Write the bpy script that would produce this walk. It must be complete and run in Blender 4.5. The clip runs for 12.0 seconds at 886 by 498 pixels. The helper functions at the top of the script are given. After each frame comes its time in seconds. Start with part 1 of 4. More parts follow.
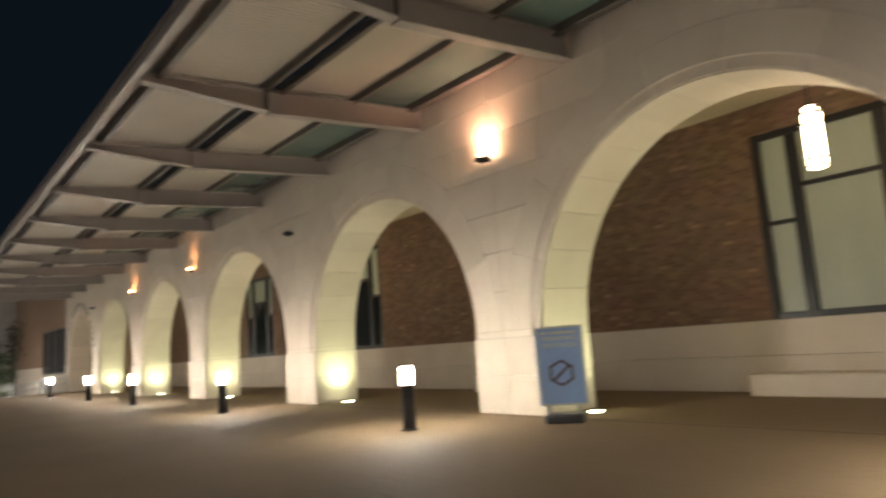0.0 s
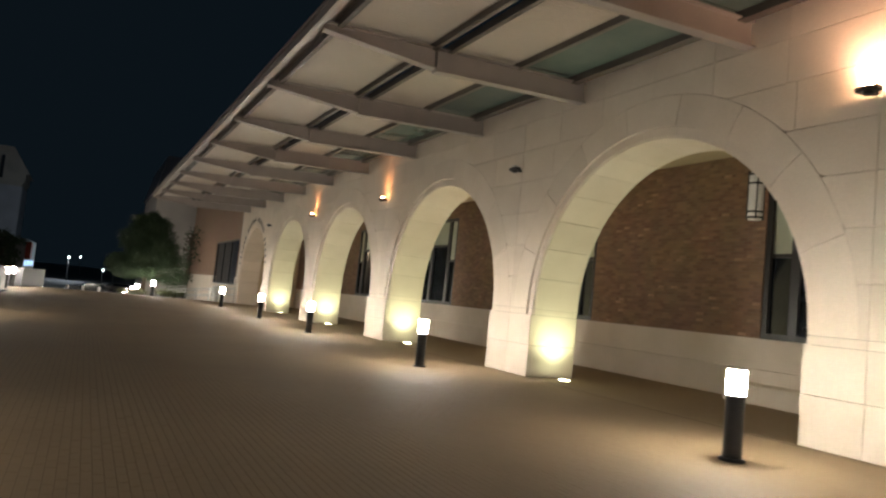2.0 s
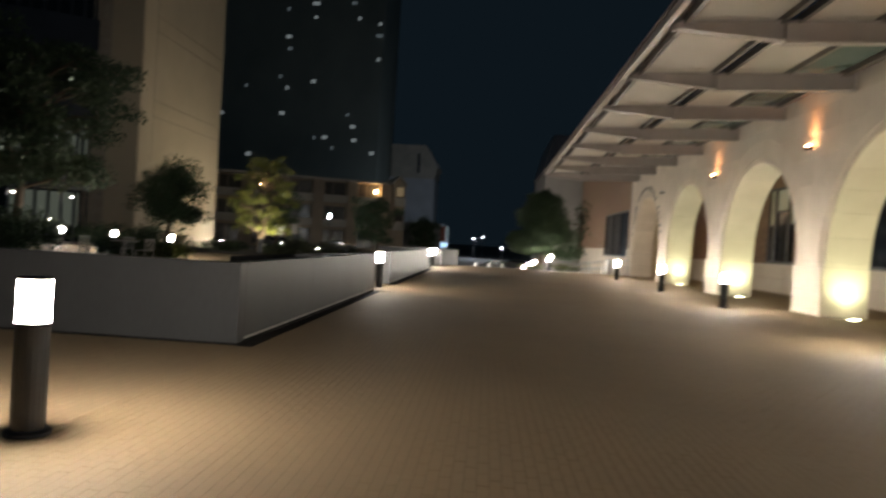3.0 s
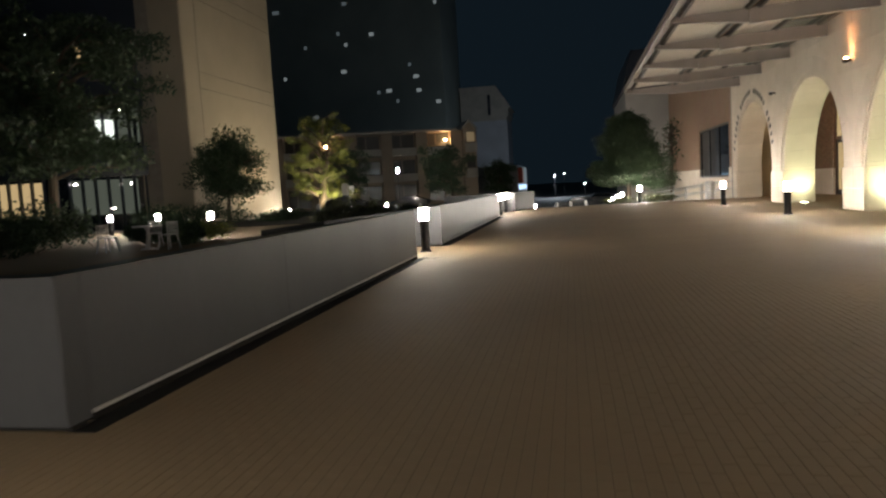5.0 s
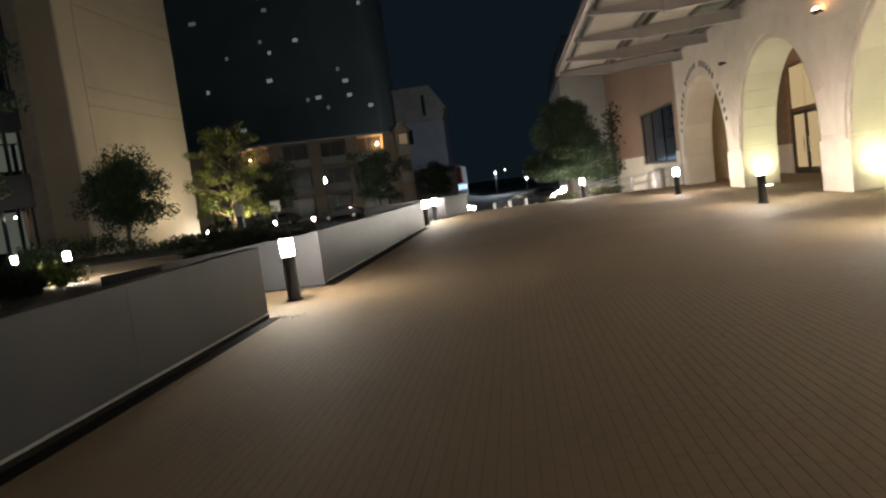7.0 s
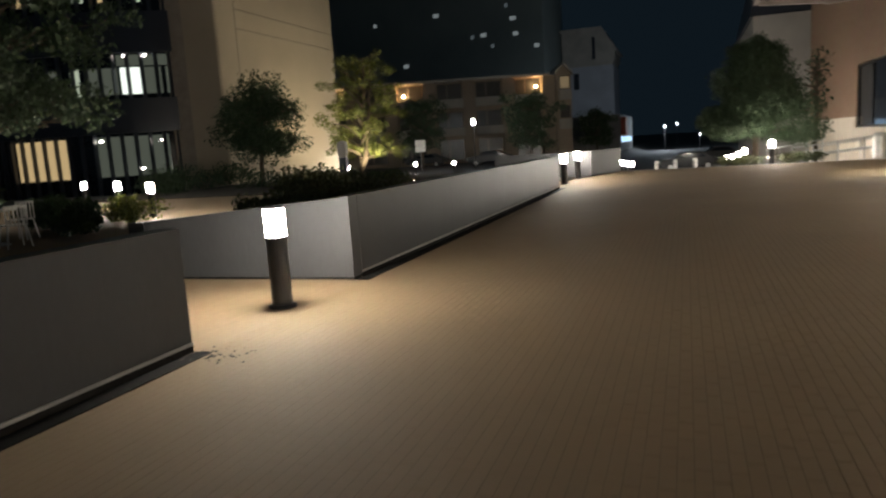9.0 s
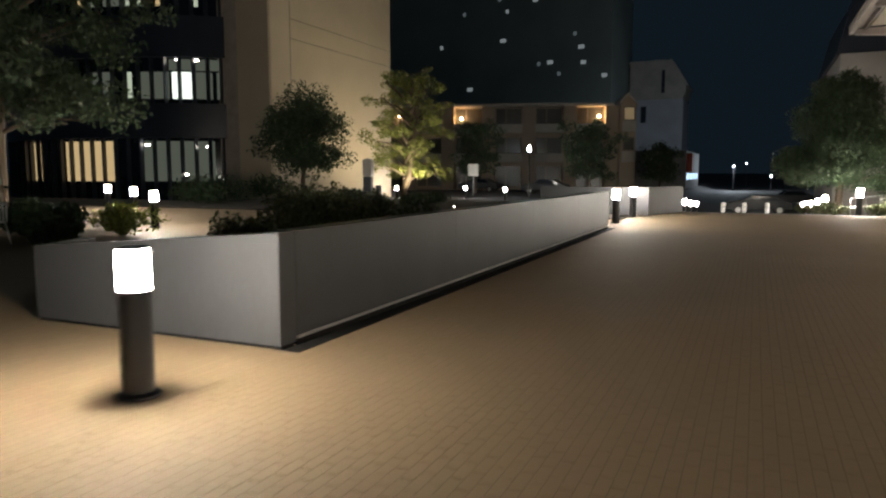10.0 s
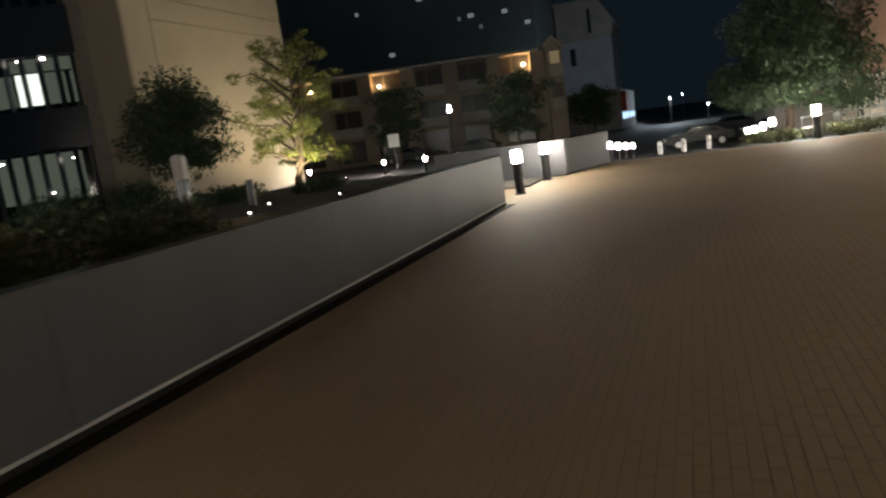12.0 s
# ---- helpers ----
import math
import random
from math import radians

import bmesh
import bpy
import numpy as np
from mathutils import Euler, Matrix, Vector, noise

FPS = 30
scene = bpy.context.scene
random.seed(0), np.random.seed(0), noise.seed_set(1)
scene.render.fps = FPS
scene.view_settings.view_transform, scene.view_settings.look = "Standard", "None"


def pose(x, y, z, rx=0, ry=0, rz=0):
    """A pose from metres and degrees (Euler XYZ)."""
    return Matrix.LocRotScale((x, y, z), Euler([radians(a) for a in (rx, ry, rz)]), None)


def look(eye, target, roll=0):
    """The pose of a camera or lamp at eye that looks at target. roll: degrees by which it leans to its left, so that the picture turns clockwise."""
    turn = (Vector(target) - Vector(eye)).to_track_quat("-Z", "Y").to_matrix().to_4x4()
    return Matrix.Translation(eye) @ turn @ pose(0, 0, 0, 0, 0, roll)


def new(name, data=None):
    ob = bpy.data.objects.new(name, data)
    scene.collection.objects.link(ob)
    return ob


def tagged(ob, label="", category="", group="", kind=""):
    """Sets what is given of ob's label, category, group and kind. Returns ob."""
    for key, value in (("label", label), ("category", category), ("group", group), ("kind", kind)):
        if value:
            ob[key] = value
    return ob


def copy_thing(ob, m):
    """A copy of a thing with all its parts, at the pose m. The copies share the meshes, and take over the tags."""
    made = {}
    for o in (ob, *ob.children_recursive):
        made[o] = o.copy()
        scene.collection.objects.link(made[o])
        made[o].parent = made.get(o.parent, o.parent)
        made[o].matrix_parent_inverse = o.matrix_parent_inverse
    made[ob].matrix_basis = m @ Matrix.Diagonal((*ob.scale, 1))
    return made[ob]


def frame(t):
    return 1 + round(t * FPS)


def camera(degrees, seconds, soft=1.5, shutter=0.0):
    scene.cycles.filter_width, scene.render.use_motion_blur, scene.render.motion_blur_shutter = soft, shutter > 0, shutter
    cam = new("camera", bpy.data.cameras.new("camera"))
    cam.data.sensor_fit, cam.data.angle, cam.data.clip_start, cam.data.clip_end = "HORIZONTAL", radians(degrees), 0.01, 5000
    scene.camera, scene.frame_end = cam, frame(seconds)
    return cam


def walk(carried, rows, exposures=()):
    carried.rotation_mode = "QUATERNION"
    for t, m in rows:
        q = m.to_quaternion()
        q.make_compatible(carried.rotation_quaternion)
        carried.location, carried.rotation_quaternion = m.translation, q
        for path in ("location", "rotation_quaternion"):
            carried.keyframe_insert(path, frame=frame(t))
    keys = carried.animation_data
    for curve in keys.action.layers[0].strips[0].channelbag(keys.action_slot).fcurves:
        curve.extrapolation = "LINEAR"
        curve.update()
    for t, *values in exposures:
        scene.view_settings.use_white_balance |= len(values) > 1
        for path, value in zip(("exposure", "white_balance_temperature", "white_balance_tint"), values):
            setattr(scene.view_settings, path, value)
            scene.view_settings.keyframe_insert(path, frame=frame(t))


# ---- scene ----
cam = camera(65.1, 12.0, soft=2.3, shutter=0.5)
PATH = [
    (0, (0.643, 0.802, 1.289), (1.877, 2.353, 1.557), -4.2),
    (0.5, (0.608, 1.828, 1.346), (1.6, 3.548, 1.586), -2.5),
    (1, (0.547, 2.779, 1.364), (1.395, 4.577, 1.588), 1.1),
    (1.5, (0.589, 3.705, 1.394), (1.428, 5.51, 1.593), 4.4),
    (2, (0.565, 4.588, 1.379), (1.467, 6.367, 1.53), 5.7),
    (2.3, (0.491, 5.103, 1.402), (1.189, 6.972, 1.538), 6.6),
    (2.5, (0.4, 5.438, 1.385), (0.81, 7.392, 1.499), 6.1),
    (2.7, (0.350, 5.710, 1.352), (0.489, 7.705, 1.417), 4.8),
    (3, (0.319, 6.152, 1.341), (0.192, 8.148, 1.323), 3.4),
    (3.3, (0.343, 6.775, 1.329), (0.101, 8.758, 1.240), 1.5),
    (3.5, (0.359, 7.189, 1.322), (0.059, 9.162, 1.202), 0.5),
    (3.7, (0.336, 7.627, 1.327), (-0.019, 9.59, 1.175), -0.3),
    (5.3, (0.615, 11.08, 1.376), (0.268, 13.043, 1.208), -4.9),
    (5.5, (0.637, 11.552, 1.413), (0.304, 13.519, 1.268), -5.9),
    (6, (0.714, 12.68, 1.439), (0.382, 14.649, 1.328), -5.7),
    (6.5, (0.882, 13.758, 1.431), (0.611, 15.735, 1.301), -5.1),
    (6.7, (0.913, 14.253, 1.435), (0.71, 16.235, 1.267), -7.5),
    (8.3, (1.164, 17.918, 1.457), (0.699, 19.854, 1.271), -6.4),
    (8.5, (1.169, 18.41, 1.438), (0.655, 20.326, 1.186), -6.6),
    (9, (1.114, 19.63, 1.444), (0.448, 21.493, 1.155), -3.7),
    (9.5, (1.023, 20.872, 1.462), (0.311, 22.729, 1.25), -0.5),
    (10, (0.957, 22.18, 1.444), (0.144, 23.994, 1.226), 0.0),
    (10.2, (1.0, 22.74, 1.458), (0.305, 24.597, 1.199), -4.5),
    (10.3, (1.02, 23.02, 1.485), (0.411, 24.908, 1.226), -6.5),
    (10.5, (1.05, 23.60, 1.535), (0.635, 25.541, 1.287), -10.6),
    (11, (0.999, 24.933, 1.548), (0.56, 26.877, 1.386), -5.8),
    (11.5, (0.965, 26.186, 1.5), (0.218, 28.022, 1.233), -5.0),
    (12, (1.021, 27.492, 1.475), (0.318, 29.337, 1.158), -7.9),
]
walk(cam, [(t, look(eye, target, roll)) for t, eye, target, roll in PATH], [(0, 0.18), (2, 0.18), (2.5, 0.28), (3.5, 0.52), (5.5, 0.56), (9, 0.5), (9.5, 0.64), (10, 0.64), (10.5, 0.66), (11.2, 0.58), (12, 0.53)])

# ---- night sky and the city's glow ----
world = bpy.data.worlds.new("night")
scene.world = world
world.use_nodes = True
wbg = world.node_tree.nodes["Background"]
wbg.inputs[0].default_value = (0.10, 0.185, 0.27, 1)
wbg.inputs[1].default_value = 0.030

# ---- strengths of the lamps ----
BOLLARD, UPLIGHT, SCONCE, LANTERN, FLOOD = 345.0, 180.0, 105.0, 20.0, 3000.0


# ---- materials ----
def mat(name, base, rough=0.7, metal=0.0, second=None, scale=3.0, fine=60.0, bump=0.15, spec=0.5, vary=0.0, stretch=None):
    m = bpy.data.materials.new(name)
    m.use_nodes = True
    nt = m.node_tree
    b = nt.nodes["Principled BSDF"]
    b.inputs["Roughness"].default_value = rough
    b.inputs["Metallic"].default_value = metal
    b.inputs["Specular IOR Level"].default_value = spec
    co = nt.nodes.new("ShaderNodeTexCoord").outputs["Object"]
    if stretch:
        mp = nt.nodes.new("ShaderNodeMapping")
        mp.inputs["Scale"].default_value = stretch
        nt.links.new(co, mp.inputs["Vector"])
        co = mp.outputs[0]
    big = nt.nodes.new("ShaderNodeTexNoise")
    big.inputs["Scale"].default_value, big.inputs["Detail"].default_value = scale, 6
    small = nt.nodes.new("ShaderNodeTexNoise")
    small.inputs["Scale"].default_value, small.inputs["Detail"].default_value = fine, 4
    nt.links.new(co, big.inputs["Vector"])
    nt.links.new(co, small.inputs["Vector"])
    ramp = nt.nodes.new("ShaderNodeMapRange")
    ramp.inputs[1].default_value, ramp.inputs[2].default_value = 0.3, 0.7
    nt.links.new(big.outputs["Fac"], ramp.inputs[0])
    mix = nt.nodes.new("ShaderNodeMix")
    mix.data_type = "RGBA"
    second = second or tuple(c * 0.78 for c in base)
    mix.inputs[6].default_value, mix.inputs[7].default_value = (*base, 1), (*second, 1)
    nt.links.new(ramp.outputs[0], mix.inputs[0])
    hsv = nt.nodes.new("ShaderNodeHueSaturation")
    grain = nt.nodes.new("ShaderNodeMapRange")
    grain.inputs[3].default_value, grain.inputs[4].default_value = 0.9, 1.1
    nt.links.new(small.outputs["Fac"], grain.inputs[0])
    val = grain.outputs[0]
    if vary:
        info = nt.nodes.new("ShaderNodeObjectInfo")
        geo = nt.nodes.new("ShaderNodeNewGeometry")
        add = nt.nodes.new("ShaderNodeMath")
        add.operation = "ADD"
        nt.links.new(info.outputs["Random"], add.inputs[0])
        nt.links.new(geo.outputs["Random Per Island"], add.inputs[1])
        fr = nt.nodes.new("ShaderNodeMath")
        fr.operation = "FRACT"
        nt.links.new(add.outputs[0], fr.inputs[0])
        isl = nt.nodes.new("ShaderNodeMapRange")
        isl.inputs[3].default_value, isl.inputs[4].default_value = 1 - vary, 1 + vary
        nt.links.new(fr.outputs[0], isl.inputs[0])
        mul = nt.nodes.new("ShaderNodeMath")
        mul.operation = "MULTIPLY"
        nt.links.new(val, mul.inputs[0])
        nt.links.new(isl.outputs[0], mul.inputs[1])
        val = mul.outputs[0]
    nt.links.new(val, hsv.inputs["Value"])
    nt.links.new(mix.outputs[2], hsv.inputs["Color"])
    nt.links.new(hsv.outputs[0], b.inputs["Base Color"])
    if bump:
        bp = nt.nodes.new("ShaderNodeBump")
        bp.inputs["Strength"].default_value, bp.inputs["Distance"].default_value = bump, 0.01
        nt.links.new(small.outputs["Fac"], bp.inputs["Height"])
        nt.links.new(bp.outputs[0], b.inputs["Normal"])
    return m


def brick_mat(name, c1, c2, mortar, w=0.21, h=0.072, joint=0.01, axes="yz", rough=0.85):
    m = mat(name, c1, rough, scale=0.8, fine=90)
    nt = m.node_tree
    b = nt.nodes["Principled BSDF"]
    tc = nt.nodes.new("ShaderNodeTexCoord")
    sep, com = nt.nodes.new("ShaderNodeSeparateXYZ"), nt.nodes.new("ShaderNodeCombineXYZ")
    nt.links.new(tc.outputs["Object"], sep.inputs[0])
    nt.links.new(sep.outputs["xyz".index(axes[0])], com.inputs[0])
    nt.links.new(sep.outputs["xyz".index(axes[1])], com.inputs[1])
    br = nt.nodes.new("ShaderNodeTexBrick")
    br.inputs["Scale"].default_value = 1.0
    br.inputs["Brick Width"].default_value, br.inputs["Row Height"].default_value = w, h
    br.inputs["Mortar Size"].default_value, br.inputs["Mortar Smooth"].default_value = joint / 2, 0.2
    br.inputs["Color1"].default_value, br.inputs["Color2"].default_value, br.inputs["Mortar"].default_value = (*c1, 1), (*c2, 1), (*mortar, 1)
    nt.links.new(com.outputs[0], br.inputs["Vector"])
    hsv = [n for n in nt.nodes if n.type == "HUE_SAT"][0]
    mix2 = nt.nodes.new("ShaderNodeMix")
    mix2.data_type, mix2.blend_type = "RGBA", "MULTIPLY"
    mix2.inputs[0].default_value = 0.30 if axes == "yz" else 0.06
    nt.links.new(br.outputs["Color"], mix2.inputs[6])
    noi = nt.nodes.new("ShaderNodeTexNoise")
    noi.inputs["Scale"].default_value, noi.inputs["Detail"].default_value = 1.3, 8
    nt.links.new(tc.outputs["Object"], noi.inputs["Vector"])
    nt.links.new(noi.outputs["Color"], mix2.inputs[7])
    nt.links.new(mix2.outputs[2], hsv.inputs["Color"])
    bp = [n for n in nt.nodes if n.type == "BUMP"][0]
    inv = nt.nodes.new("ShaderNodeMath")
    inv.operation = "SUBTRACT"
    inv.inputs[0].default_value = 1.0
    nt.links.new(br.outputs["Fac"], inv.inputs[1])
    nt.links.new(inv.outputs[0], bp.inputs["Height"])
    bp.inputs["Strength"].default_value = 0.5
    return m


def glow(name, colour, strength):
    m = bpy.data.materials.new(name)
    m.use_nodes = True
    nt = m.node_tree
    nt.nodes.clear()
    e, o = nt.nodes.new("ShaderNodeEmission"), nt.nodes.new("ShaderNodeOutputMaterial")
    e.inputs[0].default_value, e.inputs[1].default_value = (*colour, 1), strength
    nt.links.new(e.outputs[0], o.inputs[0])
    return m


M_STONE = mat("limestone", (0.70, 0.62, 0.52), 0.8, second=(0.62, 0.54, 0.44), scale=0.9, fine=45, bump=0.12, vary=0.05)
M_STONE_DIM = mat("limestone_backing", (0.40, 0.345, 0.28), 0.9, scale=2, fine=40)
M_PLASTER = mat("ceiling_plaster", (0.62, 0.50, 0.34), 0.85, scale=0.7, fine=30, bump=0.05)
M_BRICK = brick_mat("wall_brick", (0.30, 0.18, 0.108), (0.195, 0.112, 0.068), (0.235, 0.175, 0.128))
M_BRICK_END = brick_mat("end_brick", (0.33, 0.205, 0.13), (0.285, 0.172, 0.11), (0.38, 0.29, 0.22))
M_PAVER = mat("paver_brick", (0.266, 0.188, 0.103), 0.82, second=(0.222, 0.155, 0.086), scale=0.35, fine=120, bump=0.1, vary=0.018)
M_JOINT = mat("paving_joint", (0.175, 0.123, 0.069), 0.95, scale=5, fine=90)
M_PAVING = brick_mat("paving_far", (0.26, 0.184, 0.102), (0.24, 0.169, 0.094), (0.2, 0.141, 0.079), w=0.205, h=0.072, joint=0.006, axes="yx", rough=0.75)
M_ASPHALT = mat("asphalt", (0.05, 0.05, 0.052), 0.85, scale=0.4, fine=150, bump=0.3)
M_CONC = mat("concrete_kerb", (0.42, 0.40, 0.37), 0.85, scale=1.5, fine=70)
M_PANEL = mat("parapet_panel", (0.062, 0.063, 0.065), 0.42, second=(0.05, 0.051, 0.053), scale=0.8, fine=25, bump=0.03, spec=0.12, stretch=(1, 1, 0.3))
# near-black: the shade of the gap below the parapets, put into colour
M_FOOT_GAP = mat("parapet_foot_gap", (0.016, 0.015, 0.014), 0.95, scale=3, spec=0.1)
M_LIP = mat("parapet_lip", (0.31, 0.30, 0.28), 0.6, scale=2, fine=50)
M_STEEL = mat("canopy_steel", (0.35, 0.305, 0.285), 0.5, second=(0.30, 0.265, 0.245), scale=1.2, fine=40, bump=0.03)
M_STEEL_DARK = mat("canopy_dark_steel", (0.11, 0.095, 0.085), 0.55, scale=2, fine=40, bump=0.03)
M_DECK = mat("canopy_deck", (0.62, 0.565, 0.50), 0.45, second=(0.55, 0.50, 0.44), scale=0.7, fine=30, bump=0.03)
M_CGLASS = mat("canopy_glass", (0.10, 0.145, 0.13), 0.12, second=(0.16, 0.2, 0.18), scale=0.9, fine=20, bump=0.0)
M_BLACK = mat("black_metal", (0.018, 0.018, 0.02), 0.45, scale=4, fine=60, bump=0.04)
M_FRAME = mat("window_frame", (0.022, 0.02, 0.019), 0.4, scale=4, fine=60, bump=0.02)
M_BLIND = mat("window_blind", (0.44, 0.47, 0.36), 0.35, second=(0.38, 0.41, 0.32), scale=0.6, fine=12, bump=0.02, stretch=(1, 3, 1))
M_DARKGLASS = mat("dark_glass", (0.012, 0.016, 0.022), 0.08, scale=1, fine=6, bump=0.0)
M_NAVY = mat("dark_spandrel", (0.022, 0.028, 0.042), 0.35, scale=0.6, fine=20, bump=0.02)
M_TAN = mat("tan_panel", (0.50, 0.42, 0.31), 0.85, second=(0.45, 0.375, 0.275), scale=0.35, fine=25, bump=0.08)
M_GREY = mat("grey_stucco", (0.36, 0.34, 0.32), 0.9, scale=0.4, fine=25)
M_APT = mat("apartment_brick", (0.42, 0.335, 0.25), 0.9, scale=0.3, fine=20)
M_APT_GLASS = mat("apartment_glass", (0.075, 0.07, 0.062), 0.25, scale=0.8, fine=6, bump=0.0)
M_APT_FRAME = mat("apartment_frame", (0.17, 0.14, 0.11), 0.6, scale=2, fine=30, bump=0.02)
M_APT_TRIM = mat("apartment_trim", (0.52, 0.48, 0.42), 0.8, scale=0.5, fine=20)
M_TOWER = mat("tower_stucco", (0.55, 0.57, 0.62), 0.9, scale=0.25, fine=20)
M_HIGH = mat("highrise_wall", (0.27, 0.31, 0.29), 0.8, scale=0.1, fine=3)
M_BARK = mat("bark", (0.12, 0.09, 0.065), 0.95, scale=6, fine=60, bump=0.5, stretch=(1, 1, 0.25))
M_LEAF = mat("leaf_dark", (0.042, 0.07, 0.03), 0.65, second=(0.032, 0.054, 0.024), scale=1.2, fine=9, bump=0, vary=0.35)
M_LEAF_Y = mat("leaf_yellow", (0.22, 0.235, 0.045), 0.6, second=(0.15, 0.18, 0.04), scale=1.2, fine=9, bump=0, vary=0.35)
M_SHRUB = mat("shrub_leaf", (0.10, 0.11, 0.045), 0.65, second=(0.07, 0.08, 0.036), scale=2, fine=12, bump=0, vary=0.4)
M_MULCH = mat("mulch", (0.05, 0.042, 0.03), 0.95, scale=2, fine=40, bump=0.5)
M_WHITE = mat("white_paint", (0.78, 0.77, 0.74), 0.45, scale=2, fine=30, bump=0.03)
M_SIGN = mat("sign_blue", (0.33, 0.5, 0.85), 0.45, second=(0.38, 0.55, 0.88), scale=2, fine=15, bump=0.0)
M_SIGNFOOT = mat("sign_foot", (0.10, 0.10, 0.11), 0.6, scale=3, fine=50, bump=0.05)
M_SIGNDARK = mat("sign_maroon", (0.10, 0.025, 0.06), 0.5, scale=3, bump=0)
M_RUBBER = mat("rubber", (0.02, 0.02, 0.02), 0.8, scale=5)
M_CAR = mat("car_paint_dark", (0.014, 0.016, 0.02), 0.5, scale=0.6, fine=10, bump=0)
M_CAR_W = mat("car_paint_grey", (0.07, 0.074, 0.08), 0.5, metal=0.3, scale=0.6, fine=10, bump=0)
M_GALV = mat("galvanised_rail", (0.55, 0.55, 0.54), 0.4, metal=0.5, scale=3, fine=40, bump=0.03)
M_BRICK_PROUD = mat("proud_brick", (0.31, 0.195, 0.125), 0.9, second=(0.25, 0.15, 0.095), scale=6, fine=90, bump=0.2, vary=0.3)
M_RED = mat("awning_red", (0.5, 0.08, 0.04), 0.7, scale=2)
G_BOLLARD = glow("bollard_light", (1.0, 0.92, 0.80), BOLLARD)
G_FAR = glow("far_lamp", (1.0, 0.92, 0.8), 22.0)
G_COOL = glow("street_light", (0.80, 0.95, 1.0), 160.0)
G_COOL_FAR = glow("distant_street_light", (0.80, 0.95, 1.0), 30.0)
G_UP = glow("uplight_lens", (0.95, 1.0, 0.62), 40.0)
G_SCONCE = glow("sconce_lens", (1.0, 0.56, 0.32), 300.0)
G_SCONCE_DIM = glow("sconce_lens_orange", (1.0, 0.45, 0.18), 90.0)
G_LANTERN = glow("lantern_glass", (1.0, 0.76, 0.47), LANTERN)
G_WIN = glow("lit_window", (0.90, 1.0, 0.88), 0.95)
G_WIND = glow("dim_window", (0.85, 0.95, 0.75), 0.055)
G_WINM = glow("soft_window", (0.88, 1.0, 0.75), 0.3)
G_WINY = glow("lit_window_warm", (1.0, 0.72, 0.36), 0.34)
G_WINA = glow("apartment_window", (1.0, 0.74, 0.42), 0.11)
G_HIGH = glow("distant_window", (0.85, 0.97, 1.0), 0.115)
G_HIGHD = glow("faint_window", (0.75, 0.92, 1.0), 0.05)
G_WARM = glow("porch_light", (1.0, 0.62, 0.28), 120.0)
G_SHOP = glow("shop_sign_light", (0.45, 0.7, 1.0), 1.6)


# ---- mesh helpers ----
def box(bm, x0, x1, y0, y1, z0, z1):
    v = [bm.verts.new(p) for p in ((x0, y0, z0), (x1, y0, z0), (x1, y1, z0), (x0, y1, z0), (x0, y0, z1), (x1, y0, z1), (x1, y1, z1), (x0, y1, z1))]
    for f in ((0, 3, 2, 1), (4, 5, 6, 7), (0, 1, 5, 4), (1, 2, 6, 5), (2, 3, 7, 6), (3, 0, 4, 7)):
        bm.faces.new([v[i] for i in f])
    return bm


def boxes(*dims):
    bm = bmesh.new()
    for d in dims:
        box(bm, *d)
    return bm


def lathe(bm, profile, n=20, at=(0, 0)):
    """A body turned round the upright axis from (radius, height) pairs, capped at both ends."""
    rings = [[bm.verts.new((at[0] + r * math.cos(2 * math.pi * k / n), at[1] + r * math.sin(2 * math.pi * k / n), z)) for k in range(n)] for r, z in profile]
    for a, b in zip(rings, rings[1:]):
        for k in range(n):
            bm.faces.new((a[k], a[(k + 1) % n], b[(k + 1) % n], b[k]))
    bm.faces.new(rings[0][::-1])
    bm.faces.new(rings[-1])
    return bm


def tube(bm, pts, radii, n=8):
    """A tapering tube along points."""
    rings = []
    for i, p in enumerate(pts):
        d = (Vector(pts[min(i + 1, len(pts) - 1)]) - Vector(pts[max(i - 1, 0)])).normalized()
        q = d.to_track_quat("Z", "Y")
        rings.append([bm.verts.new(Vector(p) + q @ Vector((radii[i] * math.cos(2 * math.pi * k / n), radii[i] * math.sin(2 * math.pi * k / n), 0))) for k in range(n)])
    for a, b in zip(rings, rings[1:]):
        for k in range(n):
            bm.faces.new((a[k], a[(k + 1) % n], b[(k + 1) % n], b[k]))
    bm.faces.new(rings[0][::-1])
    bm.faces.new(rings[-1])
    return bm


def prism(bm, poly, axis, a, b):
    """A polygon of two coordinates pushed along an axis from a to b."""
    def put(p, c):
        return {"x": (c, p[0], p[1]), "y": (p[0], c, p[1]), "z": (p[0], p[1], c)}[axis]
    lo, hi = [bm.verts.new(put(p, a)) for p in poly], [bm.verts.new(put(p, b)) for p in poly]
    bm.faces.new(lo)
    bm.faces.new(hi[::-1])
    n = len(poly)
    for k in range(n):
        bm.faces.new((lo[k], hi[k], hi[(k + 1) % n], lo[(k + 1) % n]))
    return bm


def mesh_of(name, bm, material, smooth=False, bevel=0.0):
    if bevel:
        bmesh.ops.bevel(bm, geom=list(bm.edges), offset=bevel, segments=1, affect="EDGES", profile=0.5)
    bmesh.ops.recalc_face_normals(bm, faces=bm.faces)
    me = bpy.data.meshes.new(name)
    bm.to_mesh(me)
    bm.free()
    me.materials.append(material)
    if smooth:
        me.polygons.foreach_set("use_smooth", [True] * len(me.polygons))
    return me


